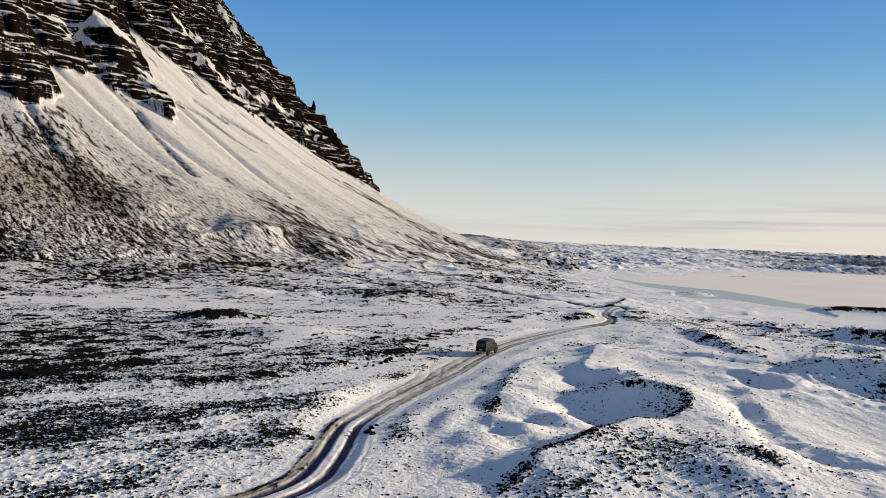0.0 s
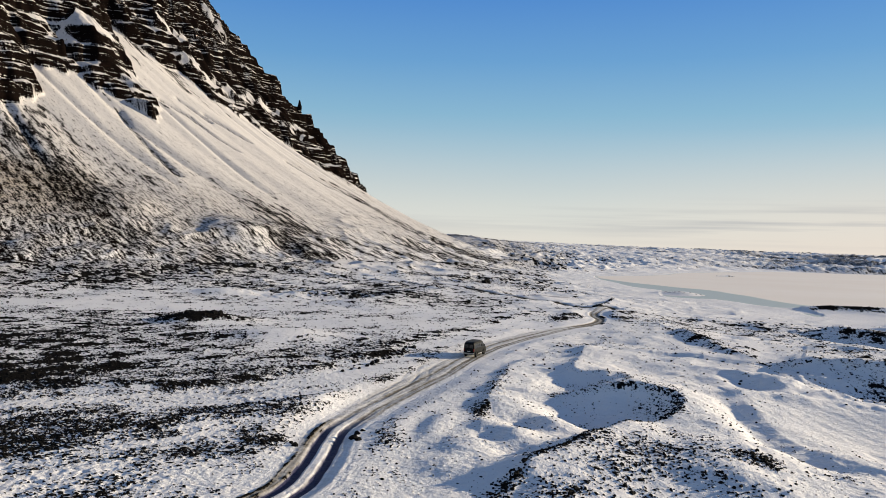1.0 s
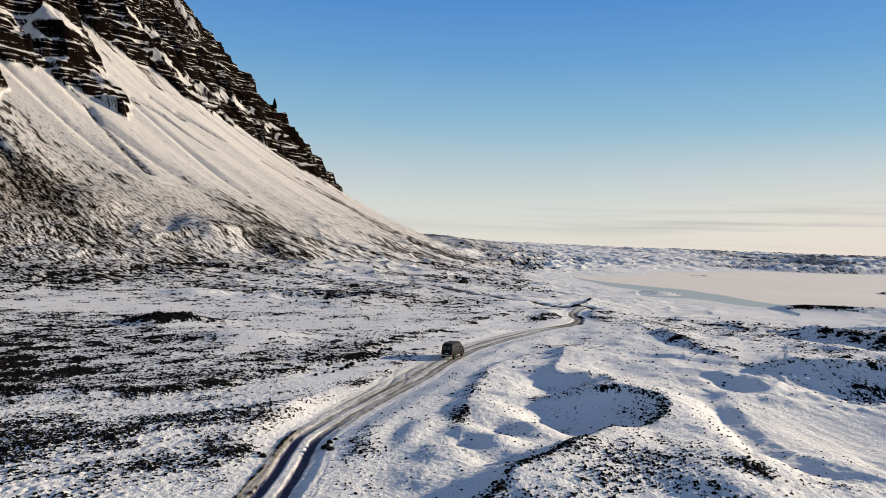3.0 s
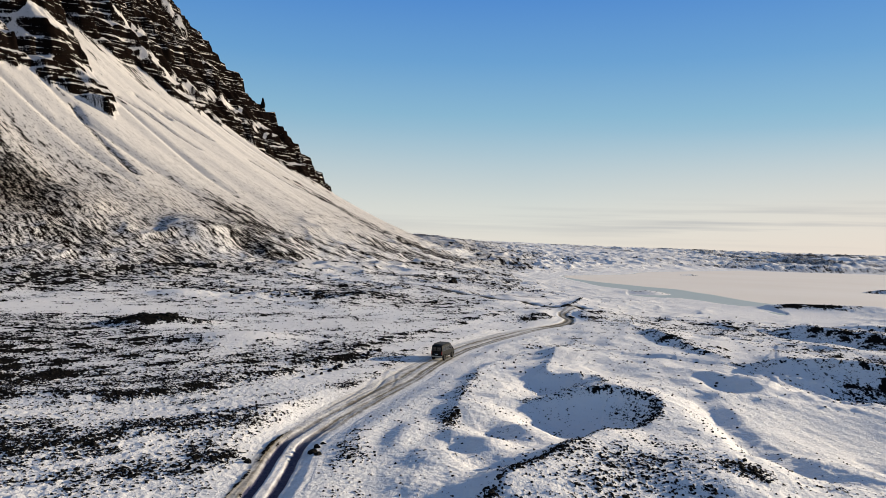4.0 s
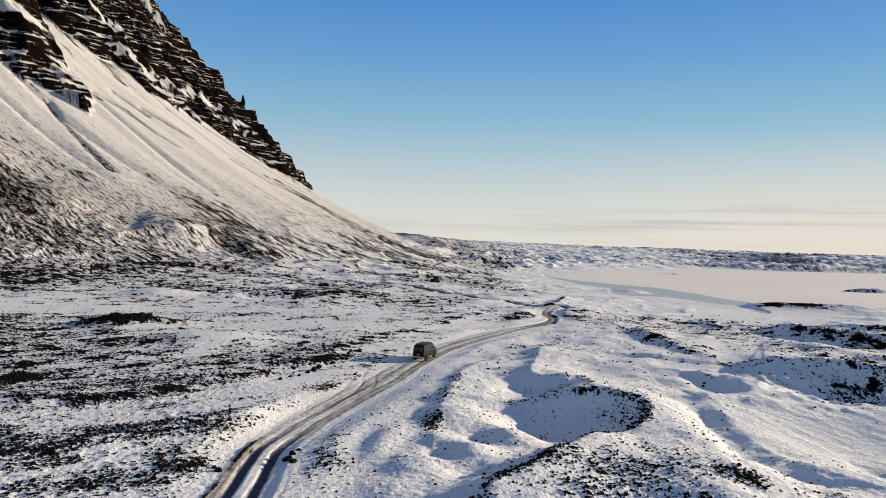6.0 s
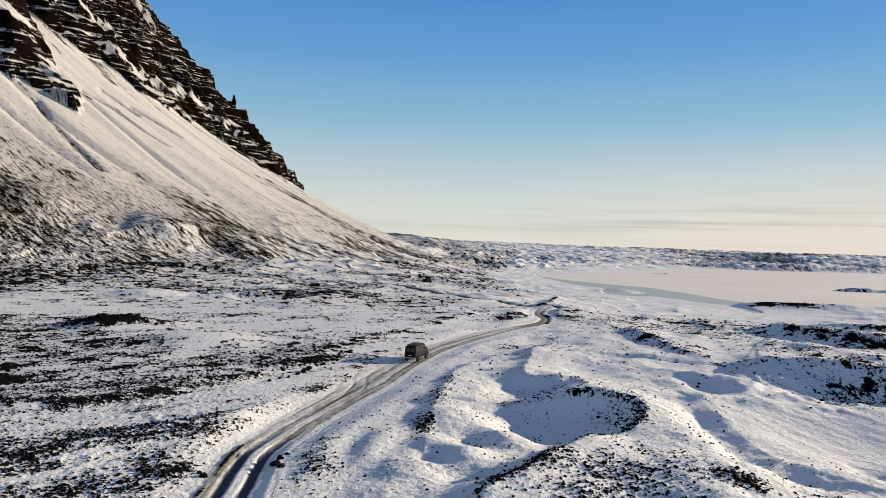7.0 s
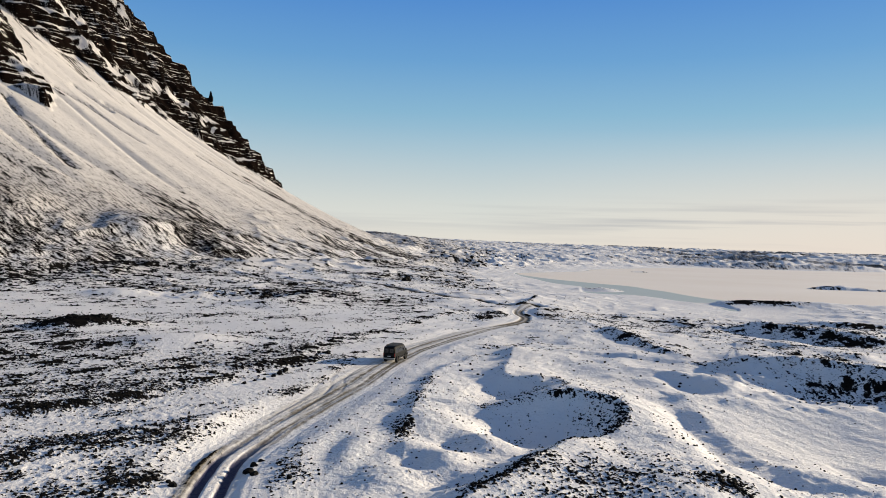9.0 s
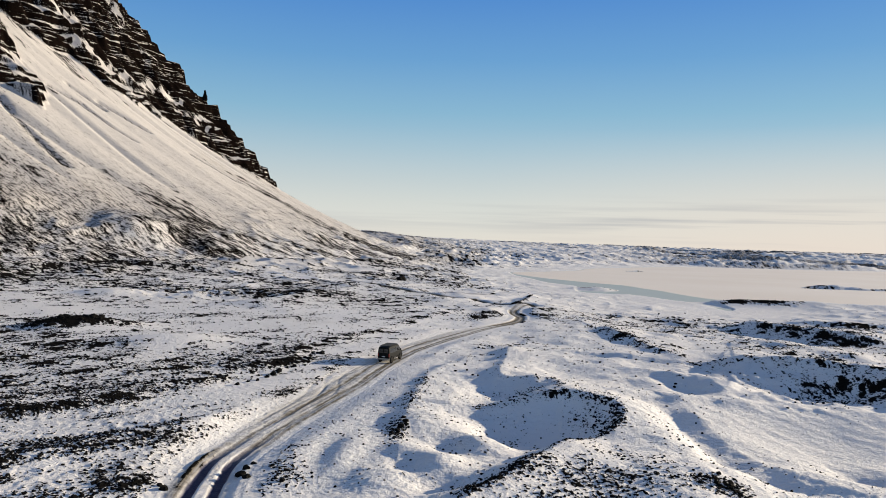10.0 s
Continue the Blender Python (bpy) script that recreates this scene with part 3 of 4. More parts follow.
SCARS = (((-30.3, 650), (-29.2, 668), (-29.1, 695), (-28.7, 714)), ((-26.9, 658), (-26.2, 678), (-25.7, 695)), ((-35.2, 680), (-35.6, 700), (-36.0, 735), (-36.3, 768)), ((-23.7, 716), (-23.3, 735), (-23.0, 753)), ((-28.0, 640), (-27.6, 655), (-27.3, 668)))
BEDS = np.cumsum(5 + 24 * np.random.RandomState(5).rand(60) ** 1.7)


def mountain_height(theta, r):
    """A concave scree cone under stepped cliffs, by the bearing from the axis and the distance to it."""
    x, y = PEAK[0] + r * np.cos(theta), PEAK[1] + r * np.sin(theta)
    arc = theta * 700
    rise = FOOT - r - 24 * smooth(-26, -8, np.degrees(theta))
    s = np.clip(rise, 0, None)
    slope = 0.36 * s + 0.00075 * s * s
    gully = 2.4 * gnoise(arc / 30, r / 160, 3) + 0.4 * gnoise(arc / 9, r / 70, 4) + 0.12 * gnoise(arc / 4, r / 12, 5)
    chute = np.clip(1 - 5.5 * np.abs(gnoise(arc / 55, r / 420, 6)), 0, 1) ** 1.5
    gully = gully - 2.6 * chute * smooth(60, 130, rise) * smooth(330, 230, rise)
    scree = slope + gully * smooth(-10, 90, rise)
    for line in SCARS:
        C, _ = line_distance(arc, r, np.array([(radians(a) * 700, b) for a, b in line]), 14)
        scree = scree - 2.2 * np.exp(-(C / 2.6) ** 2)
    scree = scree + np.exp(-((rise - 8) / 40) ** 2) * (2.4 * (1 - np.abs(fbm(x, y, 55, 3, 0.5, 19))) ** 3 - 0.8)
    # cliffs: ribs and chimneys, then beds that stand out as walls with ledges between
    edge = np.interp(np.degrees(theta), [a for a, _ in CLIFF_FOOT], [b for _, b in CLIFF_FOOT])
    edge = edge + 13 * gnoise(arc / 24, r / 40, 17) + 8 * gnoise(arc / 9, r / 18, 18)
    rib = fbm(arc - 0.25 * r, r * 0.3, 58, 4, 0.5, 12)
    up = np.clip(edge - r, 0, None)
    raw = 0.38 * up + smooth(0, 30, up) * (15 * rib + 5 * gnoise(arc / 20, r / 26, 14) + 0.8 * gnoise(arc / 6, r / 6, 15))
    bulk = scree + np.where(up > 0, raw, 0)
    level = np.clip(bulk - 0.03 * arc + 7 * gnoise(arc / 70, r / 90, 25) + 1.0 * gnoise(arc / 17, r / 20, 26), 0, BEDS[-2] - 1)
    k = np.clip(np.searchsorted(BEDS, level), 1, len(BEDS) - 1)
    lo, hi = BEDS[k - 1], BEDS[k]
    f = (level - lo) / (hi - lo)
    hard = np.clip(0.55 + 0.7 * gnoise(arc / 28 + k * 3.7, r / 200, 27) + 0.4 * rib, 0.0, 0.95)
    wall = smooth(0.28, 0.66, f)
    for line in RAMPS:
        C, _ = line_distance(arc, r, np.array([(radians(a) * 700, b) for a, b in line]), 24)
        hard = hard * (1 - 0.85 * np.exp(-(C / 7) ** 2))
    steps = (wall - f) * (hi - lo) * hard * smooth(1.0, 8.0, up)
    z = apron(x, y) - 2.2 - 3.0 * smooth(-10, -60, rise) + 0.8 * fbm(x, y, 12, 3, 0.5, 31) * smooth(80, 0, rise) + bulk + np.where(up > 0, steps, 0) + 2.5 * smooth(0, 9, up)
    return x, y, z, up, rise, arc, rib


t_deg = np.concatenate([np.arange(-120, -52, 1.0), np.arange(-52, 12, 0.095), np.arange(12, 100, 1.0)])
r_all = np.concatenate([np.arange(976, 906, -8.0), np.arange(906, 715, -1.0), np.arange(715, 440, -0.68), np.arange(440, 20, -10)])
TH, RR = np.meshgrid(np.radians(t_deg), r_all)
MX, MY, MZ, m_up, m_rise, m_arc, m_rib = mountain_height(TH, RR)
MZ = np.where(RR > 910, MZ - (RR - 910) * 0.2, MZ)
fall = np.hypot(np.gradient(MZ, axis=0) / np.gradient(RR, axis=0), np.gradient(MZ, axis=1) / np.clip(RR * np.gradient(TH, axis=1), 1e-6, None) * 0.5)
bare = smooth(0.92, 1.30, fall + 0.42 * fbm(m_arc - 0.5 * RR, RR * 0.7, 42, 2, 0.5, 88) + 0.33 + 0.25 * smooth(-18, -11, np.degrees(TH)) + 0.14 * gnoise(m_arc / 5, RR / 2.5, 84) + 0.20 * gnoise(m_arc / 14, RR / 9, 86) + 0.45 * np.clip(m_rib, -0.6, 0.5)) * smooth(0.5, 4, m_up)
for _ in range(3):
    bare = (np.roll(bare, 1, 0) + np.roll(bare, -1, 0) + np.roll(bare, 1, 1) + np.roll(bare, -1, 1) + 2 * bare) / 6
low = smooth(190, 10, m_rise)
left = smooth(-29, -46, np.degrees(TH))
drawn_out = np.clip(1 - 6.5 * np.abs(gnoise(m_arc / 55, RR / 420, 6)), 0, 1) * smooth(60, 110, m_rise)
streak = 0.35 * drawn_out + 0.40 * gnoise(m_arc / 3.0, RR / 24, 81) + 0.45 * gnoise(m_arc / 2.0, RR / 9, 82) + 0.65 * fbm(m_arc, RR * 0.35, 50, 3, 0.5, 83)
patchy = 0.60 * smooth(0.22, 0.95, streak + 0.10 + low * (0.24 + 0.55 * left) + 0.12 * smooth(40, -10, m_rise)) * (m_up < 0.5)
ramp = np.clip(sum(np.exp(-(line_distance(m_arc, RR, np.array([(radians(a) * 700, b) for a, b in line]), 24)[0] / 6.5) ** 2) for line in RAMPS), 0, 1)
bare = bare * (1 - 0.75 * ramp * smooth(-0.5, 0.3, gnoise(m_arc / 7, RR / 6, 89) + 0.25))
# scars: added rock cover for their debris and the shade in their troughs
scar = sum(np.exp(-(line_distance(m_arc, RR, np.array([(radians(a) * 700, b) for a, b in line]), 14)[0] / 3.2) ** 2) for line in SCARS)
m_rock = np.clip(0.16 * scar + np.maximum(np.maximum(bare, patchy), 0.305 + 0.11 * low + 0.11 * left * smooth(300, 120, m_rise)), 0, 1)
m_dirt = np.clip(smooth(-10, 70, m_rise) * smooth(0.0, 0.9, 0.6 * fbm(m_arc, RR * 0.5, 80, 3, 0.5, 85) + 0.55 * low * left + 0.25 * low - 0.1) * 0.55, 0, 1)
mountain = sheet("mountain", MX, MY, MZ, {"rock": m_rock, "dirt": m_dirt, "ice": m_rock * 0, "across": m_arc, "along": RR, "thin": smooth(-40, 50, m_rise)}, mat_mountain)
tagged(mountain, "steep snowy mountain with layered dark basalt cliffs above scree", "mountain", kind="structure")

# ---- lake ----
def lake_material():
    m, n, l, p = material("lake_ice")
    pos = n.new("ShaderNodeNewGeometry").outputs["Position"]
    big = noise_node(n, l, 0.012, 4, 0.5, pos).outputs["Fac"]
    snow_fac = attribute_node(n, "snowed")
    dust = ramp_node(n, l, big, [(0.3, (0.88, 0.80, 0.71)), (0.7, (0.93, 0.86, 0.78))]).outputs["Color"]
    l.new(mix_node(n, l, snow_fac, (0.46, 0.54, 0.55, 1), dust), p.inputs["Base Color"])
    p.inputs["Roughness"].default_value = 0.7
    p.inputs["Specular IOR Level"].default_value = 0.2
    return m


u = np.linspace(0, 1, 300)
LX, LY = np.meshgrid(90 + 1100 * u ** 1.7, 200 + 860 * u ** 1.5)
Dl, _ = line_distance(LX, LY, SHORE, 300)
in_lake = np.where(inside(LX, LY, SHORE), np.abs(Dl), 0)
De, _ = line_distance(LX, LY, ICE_EDGE, 300)
inner = np.where(De < 900, De, np.where(LX > 200, 300.0, -300.0)) + 5 * gnoise(LX / 40, LY / 40, 91)
snowed = smooth(-1.5, 1.5, np.minimum(inner, in_lake - 2.0))
lake = sheet("water", LX, LY, LX * 0 + LAKE_Z, {"snowed": snowed}, lake_material())
tagged(lake, "frozen lake with dusted pale ice and grey bare ice by the shore", "lake", kind="structure")


# ---- things ----
def plain_material(name, colour, rough, metal=0.0, vary=0.25, scale=30.0):
    m, n, l, p = material(name)
    pos = n.new("ShaderNodeTexCoord").outputs["Object"]
    t = noise_node(n, l, scale, 4, 0.6, pos).outputs["Fac"]
    c = ramp_node(n, l, t, [(0.3, tuple(k * (1 - vary) for k in colour)), (0.7, tuple(min(0.95, k * (1 + vary)) for k in colour))])
    l.new(c.outputs["Color"], p.inputs["Base Color"])
    p.inputs["Roughness"].default_value, p.inputs["Metallic"].default_value = rough, metal
    p.inputs["Specular IOR Level"].default_value = 0.1 if rough > 0.4 else 0.5
    return m


mat_paint = plain_material("van_paint", (0.004, 0.0042, 0.0042), 0.45, 0.0, 0.3, 3.0)
mat_frost = plain_material("frosted_roof", (0.06, 0.06, 0.06), 0.7, 0.0, 0.4, 2.0)
mat_glass = plain_material("tinted_glass", (0.012, 0.014, 0.016), 0.06, 0.0, 0.1)
mat_rubber = plain_material("tyre_rubber", (0.018, 0.018, 0.018), 0.85)
mat_steel = plain_material("dull_steel", (0.30, 0.30, 0.30), 0.4, 1.0)
mat_trim = plain_material("black_trim", (0.02, 0.02, 0.02), 0.6)
mat_red = plain_material("tail_lamp_red", (0.25, 0.01, 0.01), 0.25)
mat_clear = plain_material("lamp_glass", (0.6, 0.6, 0.58), 0.15)
mat_plate = plain_material("plate_white", (0.6, 0.6, 0.6), 0.4)
mat_lava = plain_material("lava_rock", (0.007, 0.0065, 0.006), 0.9, 0.0, 0.7, 5.0)


def part(name, bm, mat, parent, label=""):
    """Links a bmesh as one mesh object under a thing or a part."""
    me = bpy.data.meshes.new(name)
    bm.to_mesh(me)
    bm.free()
    me.materials.append(mat)
    ob = new(name, me)
    if parent is not None:
        ob.parent = parent
    return tagged(ob, label) if label else ob


def box_bm(x0, x1, y0, y1, z0, z1, bevel=0.02, shear=0.0):
    """A bevelled box; shear leans its top along x."""
    bm = bmesh.new()
    bmesh.ops.create_cube(bm, size=1)
    for v in bm.verts:
        z = v.co.z
        v.co = ((x0 + x1) / 2 + v.co.x * (x1 - x0) + shear * z, (y0 + y1) / 2 + v.co.y * (y1 - y0), (z0 + z1) / 2 + z * (z1 - z0))
    if bevel:
        bmesh.ops.bevel(bm, geom=bm.edges[:], offset=bevel, segments=2, affect="EDGES", profile=0.7)
    return bm


def lathe_bm(profile, segments=28):
    """Turns a profile of (radius, y) about the y axis."""
    bm = bmesh.new()
    rings = []
    for k in range(segments):
        a = 2 * math.pi * k / segments
        rings.append([bm.verts.new((r * math.cos(a), y, r * math.sin(a))) for r, y in profile])
    for a, b in zip(rings, rings[1:] + rings[:1]):
        for i in range(len(profile) - 1):
            f = bm.faces.new((a[i], a[i + 1], b[i + 1], b[i]))
            f.smooth = True
    for side in (0, -1):
        bm.faces.new([r[side] for r in rings])
    bmesh.ops.recalc_face_normals(bm, faces=bm.faces[:])
    return bm


def van_half_width(z):
    return 0.98 if z < 1.45 else 0.98 - 0.13 * ((z - 1.45) / 1.15) ** 1.4


def van_body_bm():
    """The shell: rings from tail to nose, each a rounded section."""
    stations = ((-2.90, 2.30, 0.90), (-2.84, 2.50, 0.97), (-2.5, 2.58, 1), (-1.0, 2.62, 1), (0.6, 2.60, 1), (1.15, 2.54, 1), (1.35, 2.44, 1),
                (2.05, 1.72, 1), (2.20, 1.60, 1), (2.72, 1.45, 0.98), (2.92, 1.22, 0.92))
    bm = bmesh.new()
    rings = []
    for x, top, wide in stations:
        sec = [(0.72, 0.94), (0.85, 1.0), (1.2, 1.0), (1.45, 1.0)]
        pts = [(van_half_width(z) * w * wide, min(z, top - 0.1)) for z, w in sec]
        for k in (0.0, 0.3, 0.6, 0.85, 1.0):
            z = 1.45 + (top - 0.10 - 1.45) * k if top > 1.65 else top - 0.10 + 0.02 * k
            pts.append((van_half_width(z) * wide, z))
        hw = van_half_width(top) * wide
        pts += [(hw - 0.03, top - 0.045), (hw - 0.10, top - 0.01), (hw - 0.3, top + 0.015), (0, top + 0.03)]
        full = [(-y, z) for y, z in pts] + [(y, z) for y, z in reversed(pts[:-1])]
        rings.append([bm.verts.new((x, y, z)) for y, z in full])
    for a, b in zip(rings, rings[1:]):
        for i in range(len(a)):
            j = (i + 1) % len(a)
            bm.faces.new((a[i], a[j], b[j], b[i]))
    bm.faces.new(rings[0])
    bm.faces.new(rings[-1])
    bmesh.ops.recalc_face_normals(bm, faces=bm.faces[:])
    return bm


def side_pane_bm(x0, x1, z0, z1, side, slant=0.0):
    """A side window that follows the body's lean, 12 mm proud."""
    bm = bmesh.new()
    out, inn = [], []
    for x, z in ((x0, z0), (x1 + slant, z0), (x1, z1), (x0, z1)):
        y = van_half_width(z)
        out.append(bm.verts.new((x, side * (y + 0.012), z)))
        inn.append(bm.verts.new((x, side * (y - 0.03), z)))
    bm.faces.new(out)
    bm.faces.new(inn)
    for i in range(4):
        j = (i + 1) % 4
        bm.faces.new((out[i], out[j], inn[j], inn[i]))
    bmesh.ops.recalc_face_normals(bm, faces=bm.faces[:])
    return bm


def arch_bm(side):
    """A flared wheel arch: half a ring."""
    bm = bmesh.new()
    rows = []
    for k in range(13):
        a = math.pi * k / 12
        rows.append([bm.verts.new((r * math.cos(a), side * y, 0.50 + r * math.sin(a))) for r, y in ((0.53, 0.93), (0.53, 1.09), (0.60, 1.09), (0.66, 0.97), (0.66, 0.93))])
    for a, b in zip(rows, rows[1:]):
        for i in range(5):
            bm.faces.new((a[i], a[(i + 1) % 5], b[(i + 1) % 5], b[i]))
    bm.faces.new(rows[0])
    bm.faces.new(rows[-1])
    bmesh.ops.recalc_face_normals(bm, faces=bm.faces[:])
    return bm


def build_van(m):
    van = tagged(new("van"), "dark grey raised four-wheel-drive van with frosted roof on the track", "van")
    body = part("body", van_body_bm(), mat_paint, van)
    part("roof_panel", box_bm(-2.45, 1.0, -0.74, 0.74, 2.615, 2.66, 0.015), mat_frost, body, "roof panel dusted with frost")
    for side in (1, -1):
        for x0, x1, slant in ((-2.55, -1.45, 0), (-1.38, -0.25, 0), (-0.18, 0.55, 0), (0.66, 1.30, 0.42)):
            part("side_window", side_pane_bm(x0, x1, 1.58, 2.28, side, slant), mat_glass, body, "dark tinted side window")
        part("side_sill", box_bm(-1.30, 1.30, side * 1.02 - 0.05, side * 1.02 + 0.05, 0.62, 0.72, 0.02), mat_trim, van, "black step bar")
        part("roof_rail", box_bm(-2.3, 0.9, side * 0.79 - 0.02, side * 0.79 + 0.02, 2.63, 2.70, 0.01), mat_trim, van)
        mirror = part("mirror", box_bm(1.28, 1.42, side * 1.20 - 0.09, side * 1.20 + 0.09, 1.62, 1.92, 0.03), mat_trim, van, "black wing mirror")
        part("mirror_arm", box_bm(1.32, 1.38, side * 1.06 - 0.09, side * 1.06 + 0.09, 1.66, 1.71, 0.01), mat_trim, mirror)
        part("tail_light", box_bm(-2.925, -2.86, side * 0.88 - 0.07, side * 0.88 + 0.07, 1.05, 1.55, 0.015), mat_red, van, "red tail light")
        part("head_light", box_bm(2.80, 2.93, side * 0.72 - 0.16, side * 0.72 + 0.16, 1.10, 1.30, 0.03), mat_clear, van, "clear head light")
        door = part("rear_door", box_bm(-2.915, -2.87, min(side * 0.01, side * 0.80), max(side * 0.01, side * 0.80), 0.82, 2.36, 0.015), mat_paint, van)
        part("rear_window", box_bm(-2.935, -2.90, side * 0.42 - 0.32, side * 0.42 + 0.32, 1.62, 2.24, 0.01), mat_glass, door, "dark rear window")
        part("door_handle", box_bm(-2.95, -2.91, side * 0.10 - 0.03, side * 0.10 + 0.03, 1.26, 1.42, 0.01), mat_trim, door)
        for x in (-1.85, 1.88):
            wheel = new("wheel")
            wheel.parent = van
            wheel.location = (x, side * 0.92, 0.46)
            tyre = lathe_bm([(0.27, -0.15), (0.40, -0.16), (0.45, -0.12), (0.46, 0), (0.45, 0.12), (0.40, 0.16), (0.27, 0.15)])
            part("tyre", tyre, mat_rubber, wheel, "black off-road tyre")
            part("rim", lathe_bm([(0.05, -0.11), (0.10, -0.12), (0.22, -0.08), (0.275, -0.13), (0.275, 0.13), (0.22, 0.08), (0.10, 0.12), (0.05, 0.11)]), mat_steel, wheel, "dull steel rim")
            arch = part("wheel_arch", arch_bm(side), mat_trim, van, "black flared wheel arch")
            arch.location.x = x
    part("windscreen", box_bm(1.66, 1.73, -0.80, 0.80, 1.74, 2.44, 0.015, -0.70), mat_glass, body, "dark windscreen")
    part("rear_bumper", box_bm(-3.06, -2.86, -0.95, 0.95, 0.62, 0.82, 0.03), mat_steel, van, "pale steel rear bumper step")
    part("front_bumper", box_bm(2.85, 3.05, -0.95, 0.95, 0.62, 0.92, 0.04), mat_trim, van)
    part("number_plate", box_bm(-2.945, -2.905, -0.26, 0.26, 1.02, 1.13, 0.005), mat_plate, van, "white plate")
    part("rear_axle", box_bm(-1.93, -1.77, -0.85, 0.85, 0.38, 0.54, 0.03), mat_trim, van)
    part("front_axle", box_bm(1.80, 1.96, -0.85, 0.85, 0.38, 0.54, 0.03), mat_trim, van)
    part("underbody", box_bm(-2.7, 2.7, -0.55, 0.55, 0.55, 0.76, 0.03), mat_trim, van)
    van.matrix_world = m
    return van


def heights(x, y):
    return land_height(np.atleast_1d(np.asarray(x, float)), np.atleast_1d(np.asarray(y, float)))[0]


VX, VY, HEAD = 10.9, 120.9, 64.5
van_z = float(np.max(heights([VX, VX + 0.8, VX - 0.8], [VY, VY + 1.7, VY - 1.7])))
van = build_van(pose(VX, VY, van_z + 0.01, 0, 0, HEAD))


# ---- boulders ----
def boulder_mesh(seed, detail=2):
    rng = random.Random(seed)
    bm = bmesh.new()
    bmesh.ops.create_icosphere(bm, subdivisions=detail, radius=1)
    off = Vector((rng.uniform(0, 50), rng.uniform(0, 50), rng.uniform(0, 50)))
    for v in bm.verts:
        n = noise.noise(v.co * 1.1 + off) * 0.55 + noise.noise(v.co * 2.7 + off) * 0.4
        v.co *= 1 + n
        v.co.z *= 0.72
    me = bpy.data.meshes.new("boulder")
    bm.to_mesh(me)
    bm.free()
    me.materials.append(mat_lava)
    return me


boulder_meshes = [boulder_mesh(k) for k in range(6)]
rng = random.Random(4)
spots = [(-9.9, 62.6, 0.38), (-10.4, 63.4, 0.28), (-4.9, 65.3, 0.42), (-4.4, 64.4, 0.34), (-4.7, 66.9, 0.34), (-4.3, 68.2, 0.25), (8.4, 77.1, 0.36), (9.0, 78.8, 0.3), (7.9, 75.8, 0.25),
         (8.9, 80.2, 0.26), (29.0, 55.4, 0.2), (28.2, 54.6, 0.17), (29.9, 56.6, 0.22), (28.6, 57.0, 0.16), (30.0, 58.2, 0.2), (29.4, 54.6, 0.18), (28.6, 56.0, 0.2), (30.6, 57.2, 0.18), (33, 330, 2.2), (52, 335, 1.6)]
spots += [(0.8 - 9.8 * k + rng.uniform(-0.8, 0.8), 127.7 - 27.3 * k + rng.uniform(-1, 1), rng.uniform(0.25, 0.55)) for k in (i / 16 for i in range(17))]
spots += [(rng.gauss(-46, 4), rng.gauss(153.5, 2.6), rng.uniform(0.3, 0.75)) for _ in range(26)]
bz = heights([a for a, _, _ in spots], [b for _, b, _ in spots])
for (x, y, r), z in zip(spots, bz):
    b = new("boulder", rng.choice(boulder_meshes))
    b.matrix_world = pose(x, y, float(z) + 0.12 * r, 0, 0, rng.uniform(0, 360)) @ Matrix.Diagonal((r, r * rng.uniform(0.7, 1.0), r * rng.uniform(0.7, 1.1), 1))
    tagged(b, "dark lava boulder half sunk in snow", "boulder", "lava boulders")


# ---- scattered stones ----
def scatter(name, count, r0, r1, small, large, seed):
    """Many small stones pressed into the snow where the cover of rock is dense, joined into one mesh."""
    g = np.random.RandomState(seed)
    a, r = np.radians(g.uniform(50, 124, count)), np.sqrt(g.uniform(r0 * r0, r1 * r1, count))
    x, y = r * np.cos(a), r * np.sin(a)
    z, _, dirt, _, dens = land_height(x, y)
    keep = g.rand(count) < (dens > -0.7) * smooth(0.0, 0.75, dens) * 0.65 + 0.02 * (dens > -0.4)
    x, y, z = x[keep], y[keep], z[keep]
    k = len(x)
    bm = bmesh.new()
    bmesh.ops.create_icosphere(bm, subdivisions=1, radius=1)
    base = np.array([v.co for v in bm.verts])
    faces = np.array([[v.index for v in f.verts] for f in bm.faces])
    bm.free()
    size = small + (large - small) * g.rand(k) ** 3
    verts = base[None] * (1 + g.uniform(-0.35, 0.35, (k, len(base), 1))) * size[:, None, None] * g.uniform(0.65, 1.25, (k, 1, 3)) * np.array([1, 1, 0.75])
    verts = verts + np.stack([x, y, z + 0.2 * size], -1)[:, None, :]
    quads = (faces[None] + (np.arange(k) * len(base))[:, None, None]).reshape(-1, 3)
    me = bpy.data.meshes.new(name)
    me.vertices.add(k * len(base))
    me.vertices.foreach_set("co", verts.astype(np.float32).ravel())
    me.loops.add(quads.size)
    me.loops.foreach_set("vertex_index", quads.astype(np.int32).ravel())
    me.polygons.add(len(quads))
    me.polygons.foreach_set("loop_start", np.arange(0, quads.size, 3, dtype=np.int32))
    me.polygons.foreach_set("loop_total", np.full(len(quads), 3, np.int32))
    me.update(calc_edges=True)
    me.materials.append(mat_lava)
    return tagged(new(name, me), "small dark lava stones poking out of thin snow", "stones", kind="stuff")


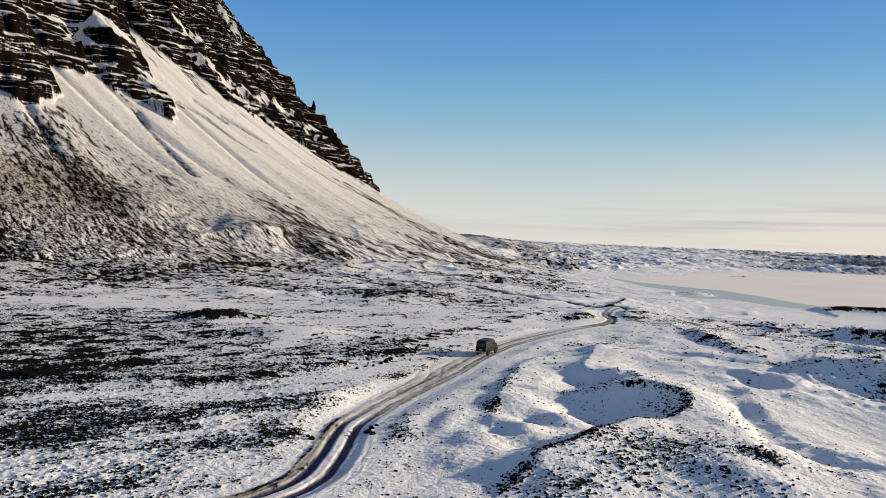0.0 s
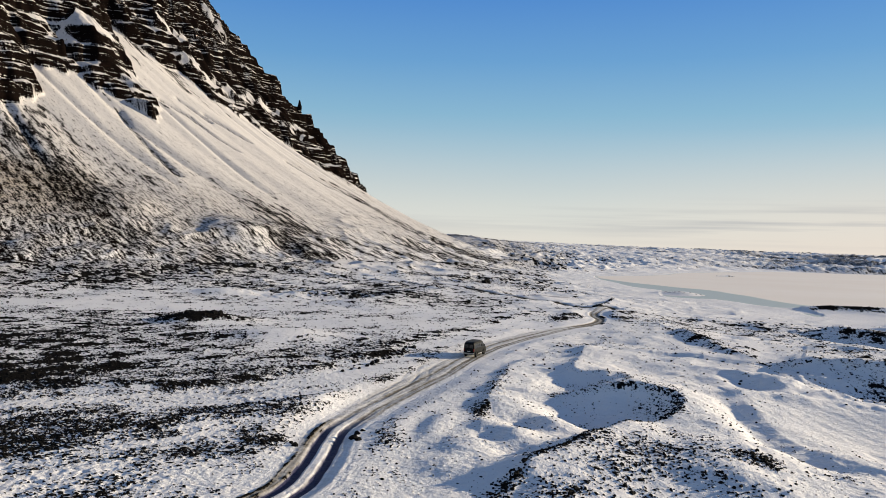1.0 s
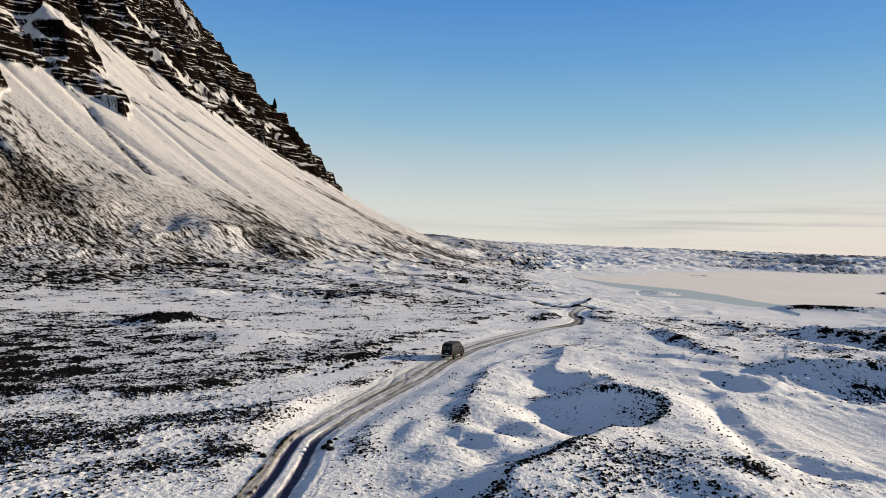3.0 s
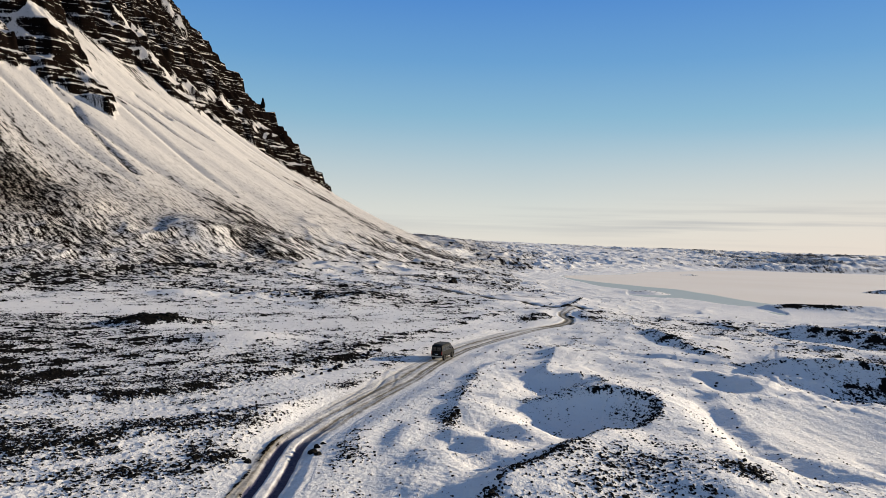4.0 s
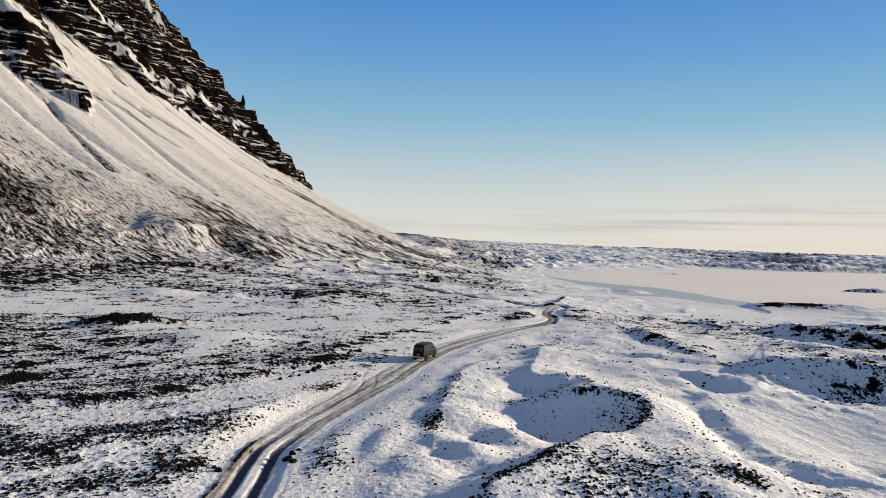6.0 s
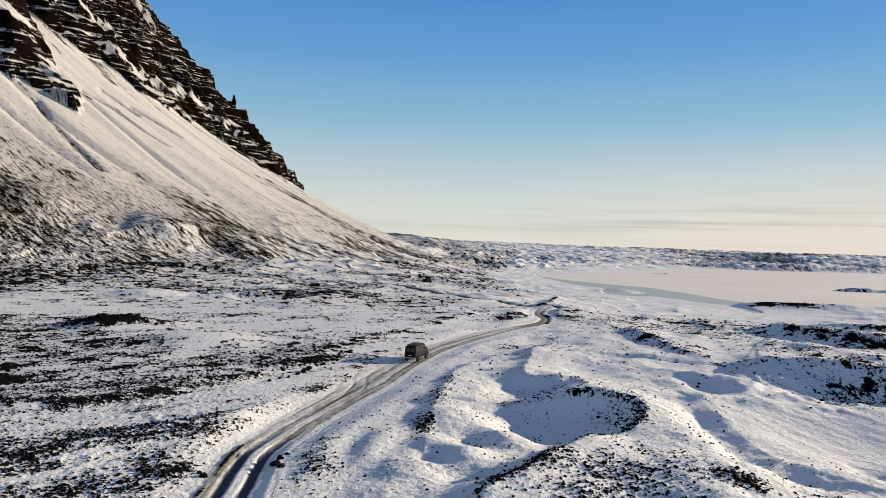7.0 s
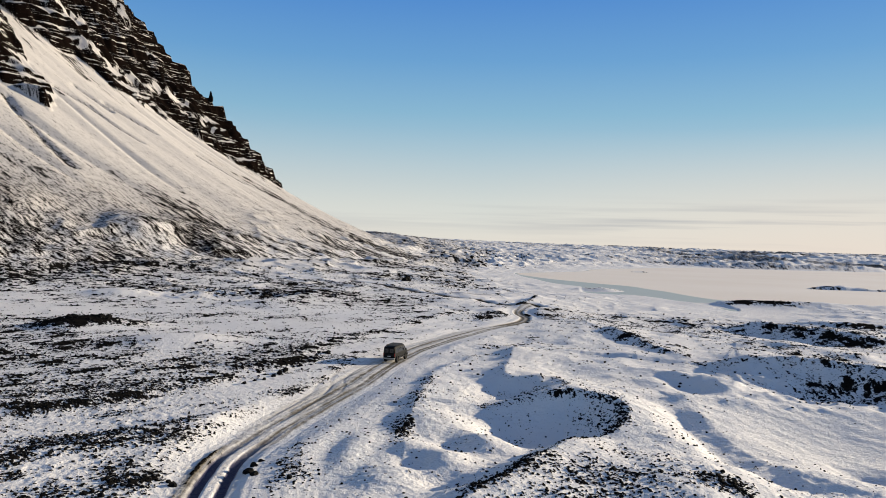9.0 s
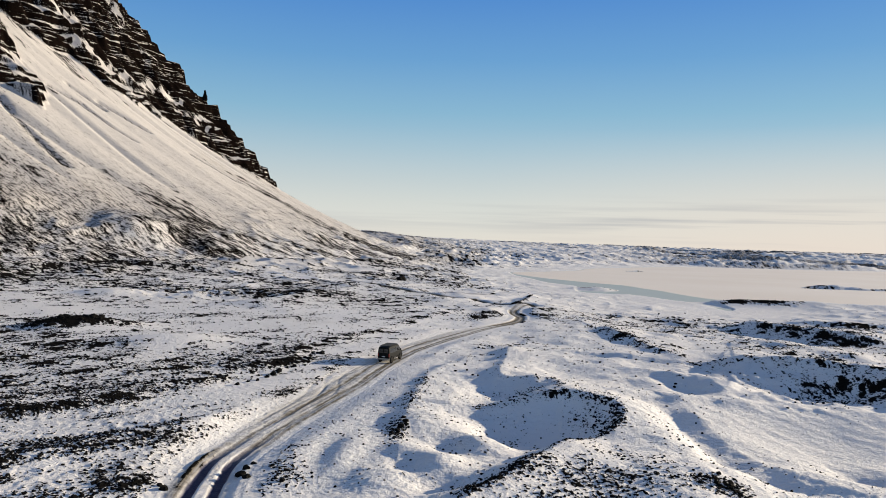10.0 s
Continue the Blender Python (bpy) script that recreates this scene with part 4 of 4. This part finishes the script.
scatter("stones", 200000, 36, 100, 0.03, 0.135, 11)
scatter("far_stones", 95000, 100, 200, 0.06, 0.24, 12)
scatter("distant_stones", 18000, 200, 360, 0.12, 0.5, 13)

# larger stones that stand apart
g = np.random.RandomState(21)
a, r = np.radians(g.uniform(54, 120, 4000)), np.sqrt(g.uniform(42 ** 2, 85 ** 2, 4000))
sx, sy = r * np.cos(a), r * np.sin(a)
sz, _, s_dirt, _, s_dens = land_height(sx, sy)
picked = np.flatnonzero((s_dens > 0.25))[:230]
for i in picked:
    q = float(g.uniform(0.12, 0.27))
    st = new("stone", boulder_meshes[int(g.randint(6))])
    st.matrix_world = pose(sx[i], sy[i], float(sz[i]) + 0.1 * q, 0, 0, float(g.uniform(0, 360))) @ Matrix.Diagonal((q, q * float(g.uniform(0.6, 1)), q * float(g.uniform(0.6, 1)), 1))
    tagged(st, "dark lava stone poking out of thin snow", "stone", "lava stones")


# ---- pinnacle on the mountain's ridge ----
def pinnacle(x, y, h, w):
    """A slim jagged tower of rock: stacked, shrinking, shifted blocks."""
    rng = random.Random(9)
    bm = bmesh.new()
    z, k = -4.0, 0
    while z < h:
        t = max(0.0, z / h)
        step = rng.uniform(1.2, 2.2)
        ww = w * (1 - 0.75 * t) + 0.3
        ox, oy = rng.uniform(-0.4, 0.4), rng.uniform(-0.4, 0.4)
        made = bmesh.ops.create_cube(bm, size=1)["verts"]
        for v in made:
            lean = 0.8 if v.co.z > 0 else 1.0
            v.co = (ox + v.co.x * ww * lean * rng.uniform(0.85, 1.15), oy + v.co.y * ww * lean * rng.uniform(0.85, 1.15), z + (v.co.z + 0.5) * (step + 0.3))
        z += step
    ob = part("rock_pinnacle", bm, mat_lava, None)
    r, th = math.hypot(x - PEAK[0], y - PEAK[1]), math.atan2(y - PEAK[1], x - PEAK[0])
    ob.location = (x, y, float(mountain_height(np.array([th]), np.array([r]))[2][0]))
    return tagged(ob, "slim dark rock pinnacle on the mountain ridge", "rock pinnacle")


pinnacle(-160.8, 931.9, 8.0, 5.0)
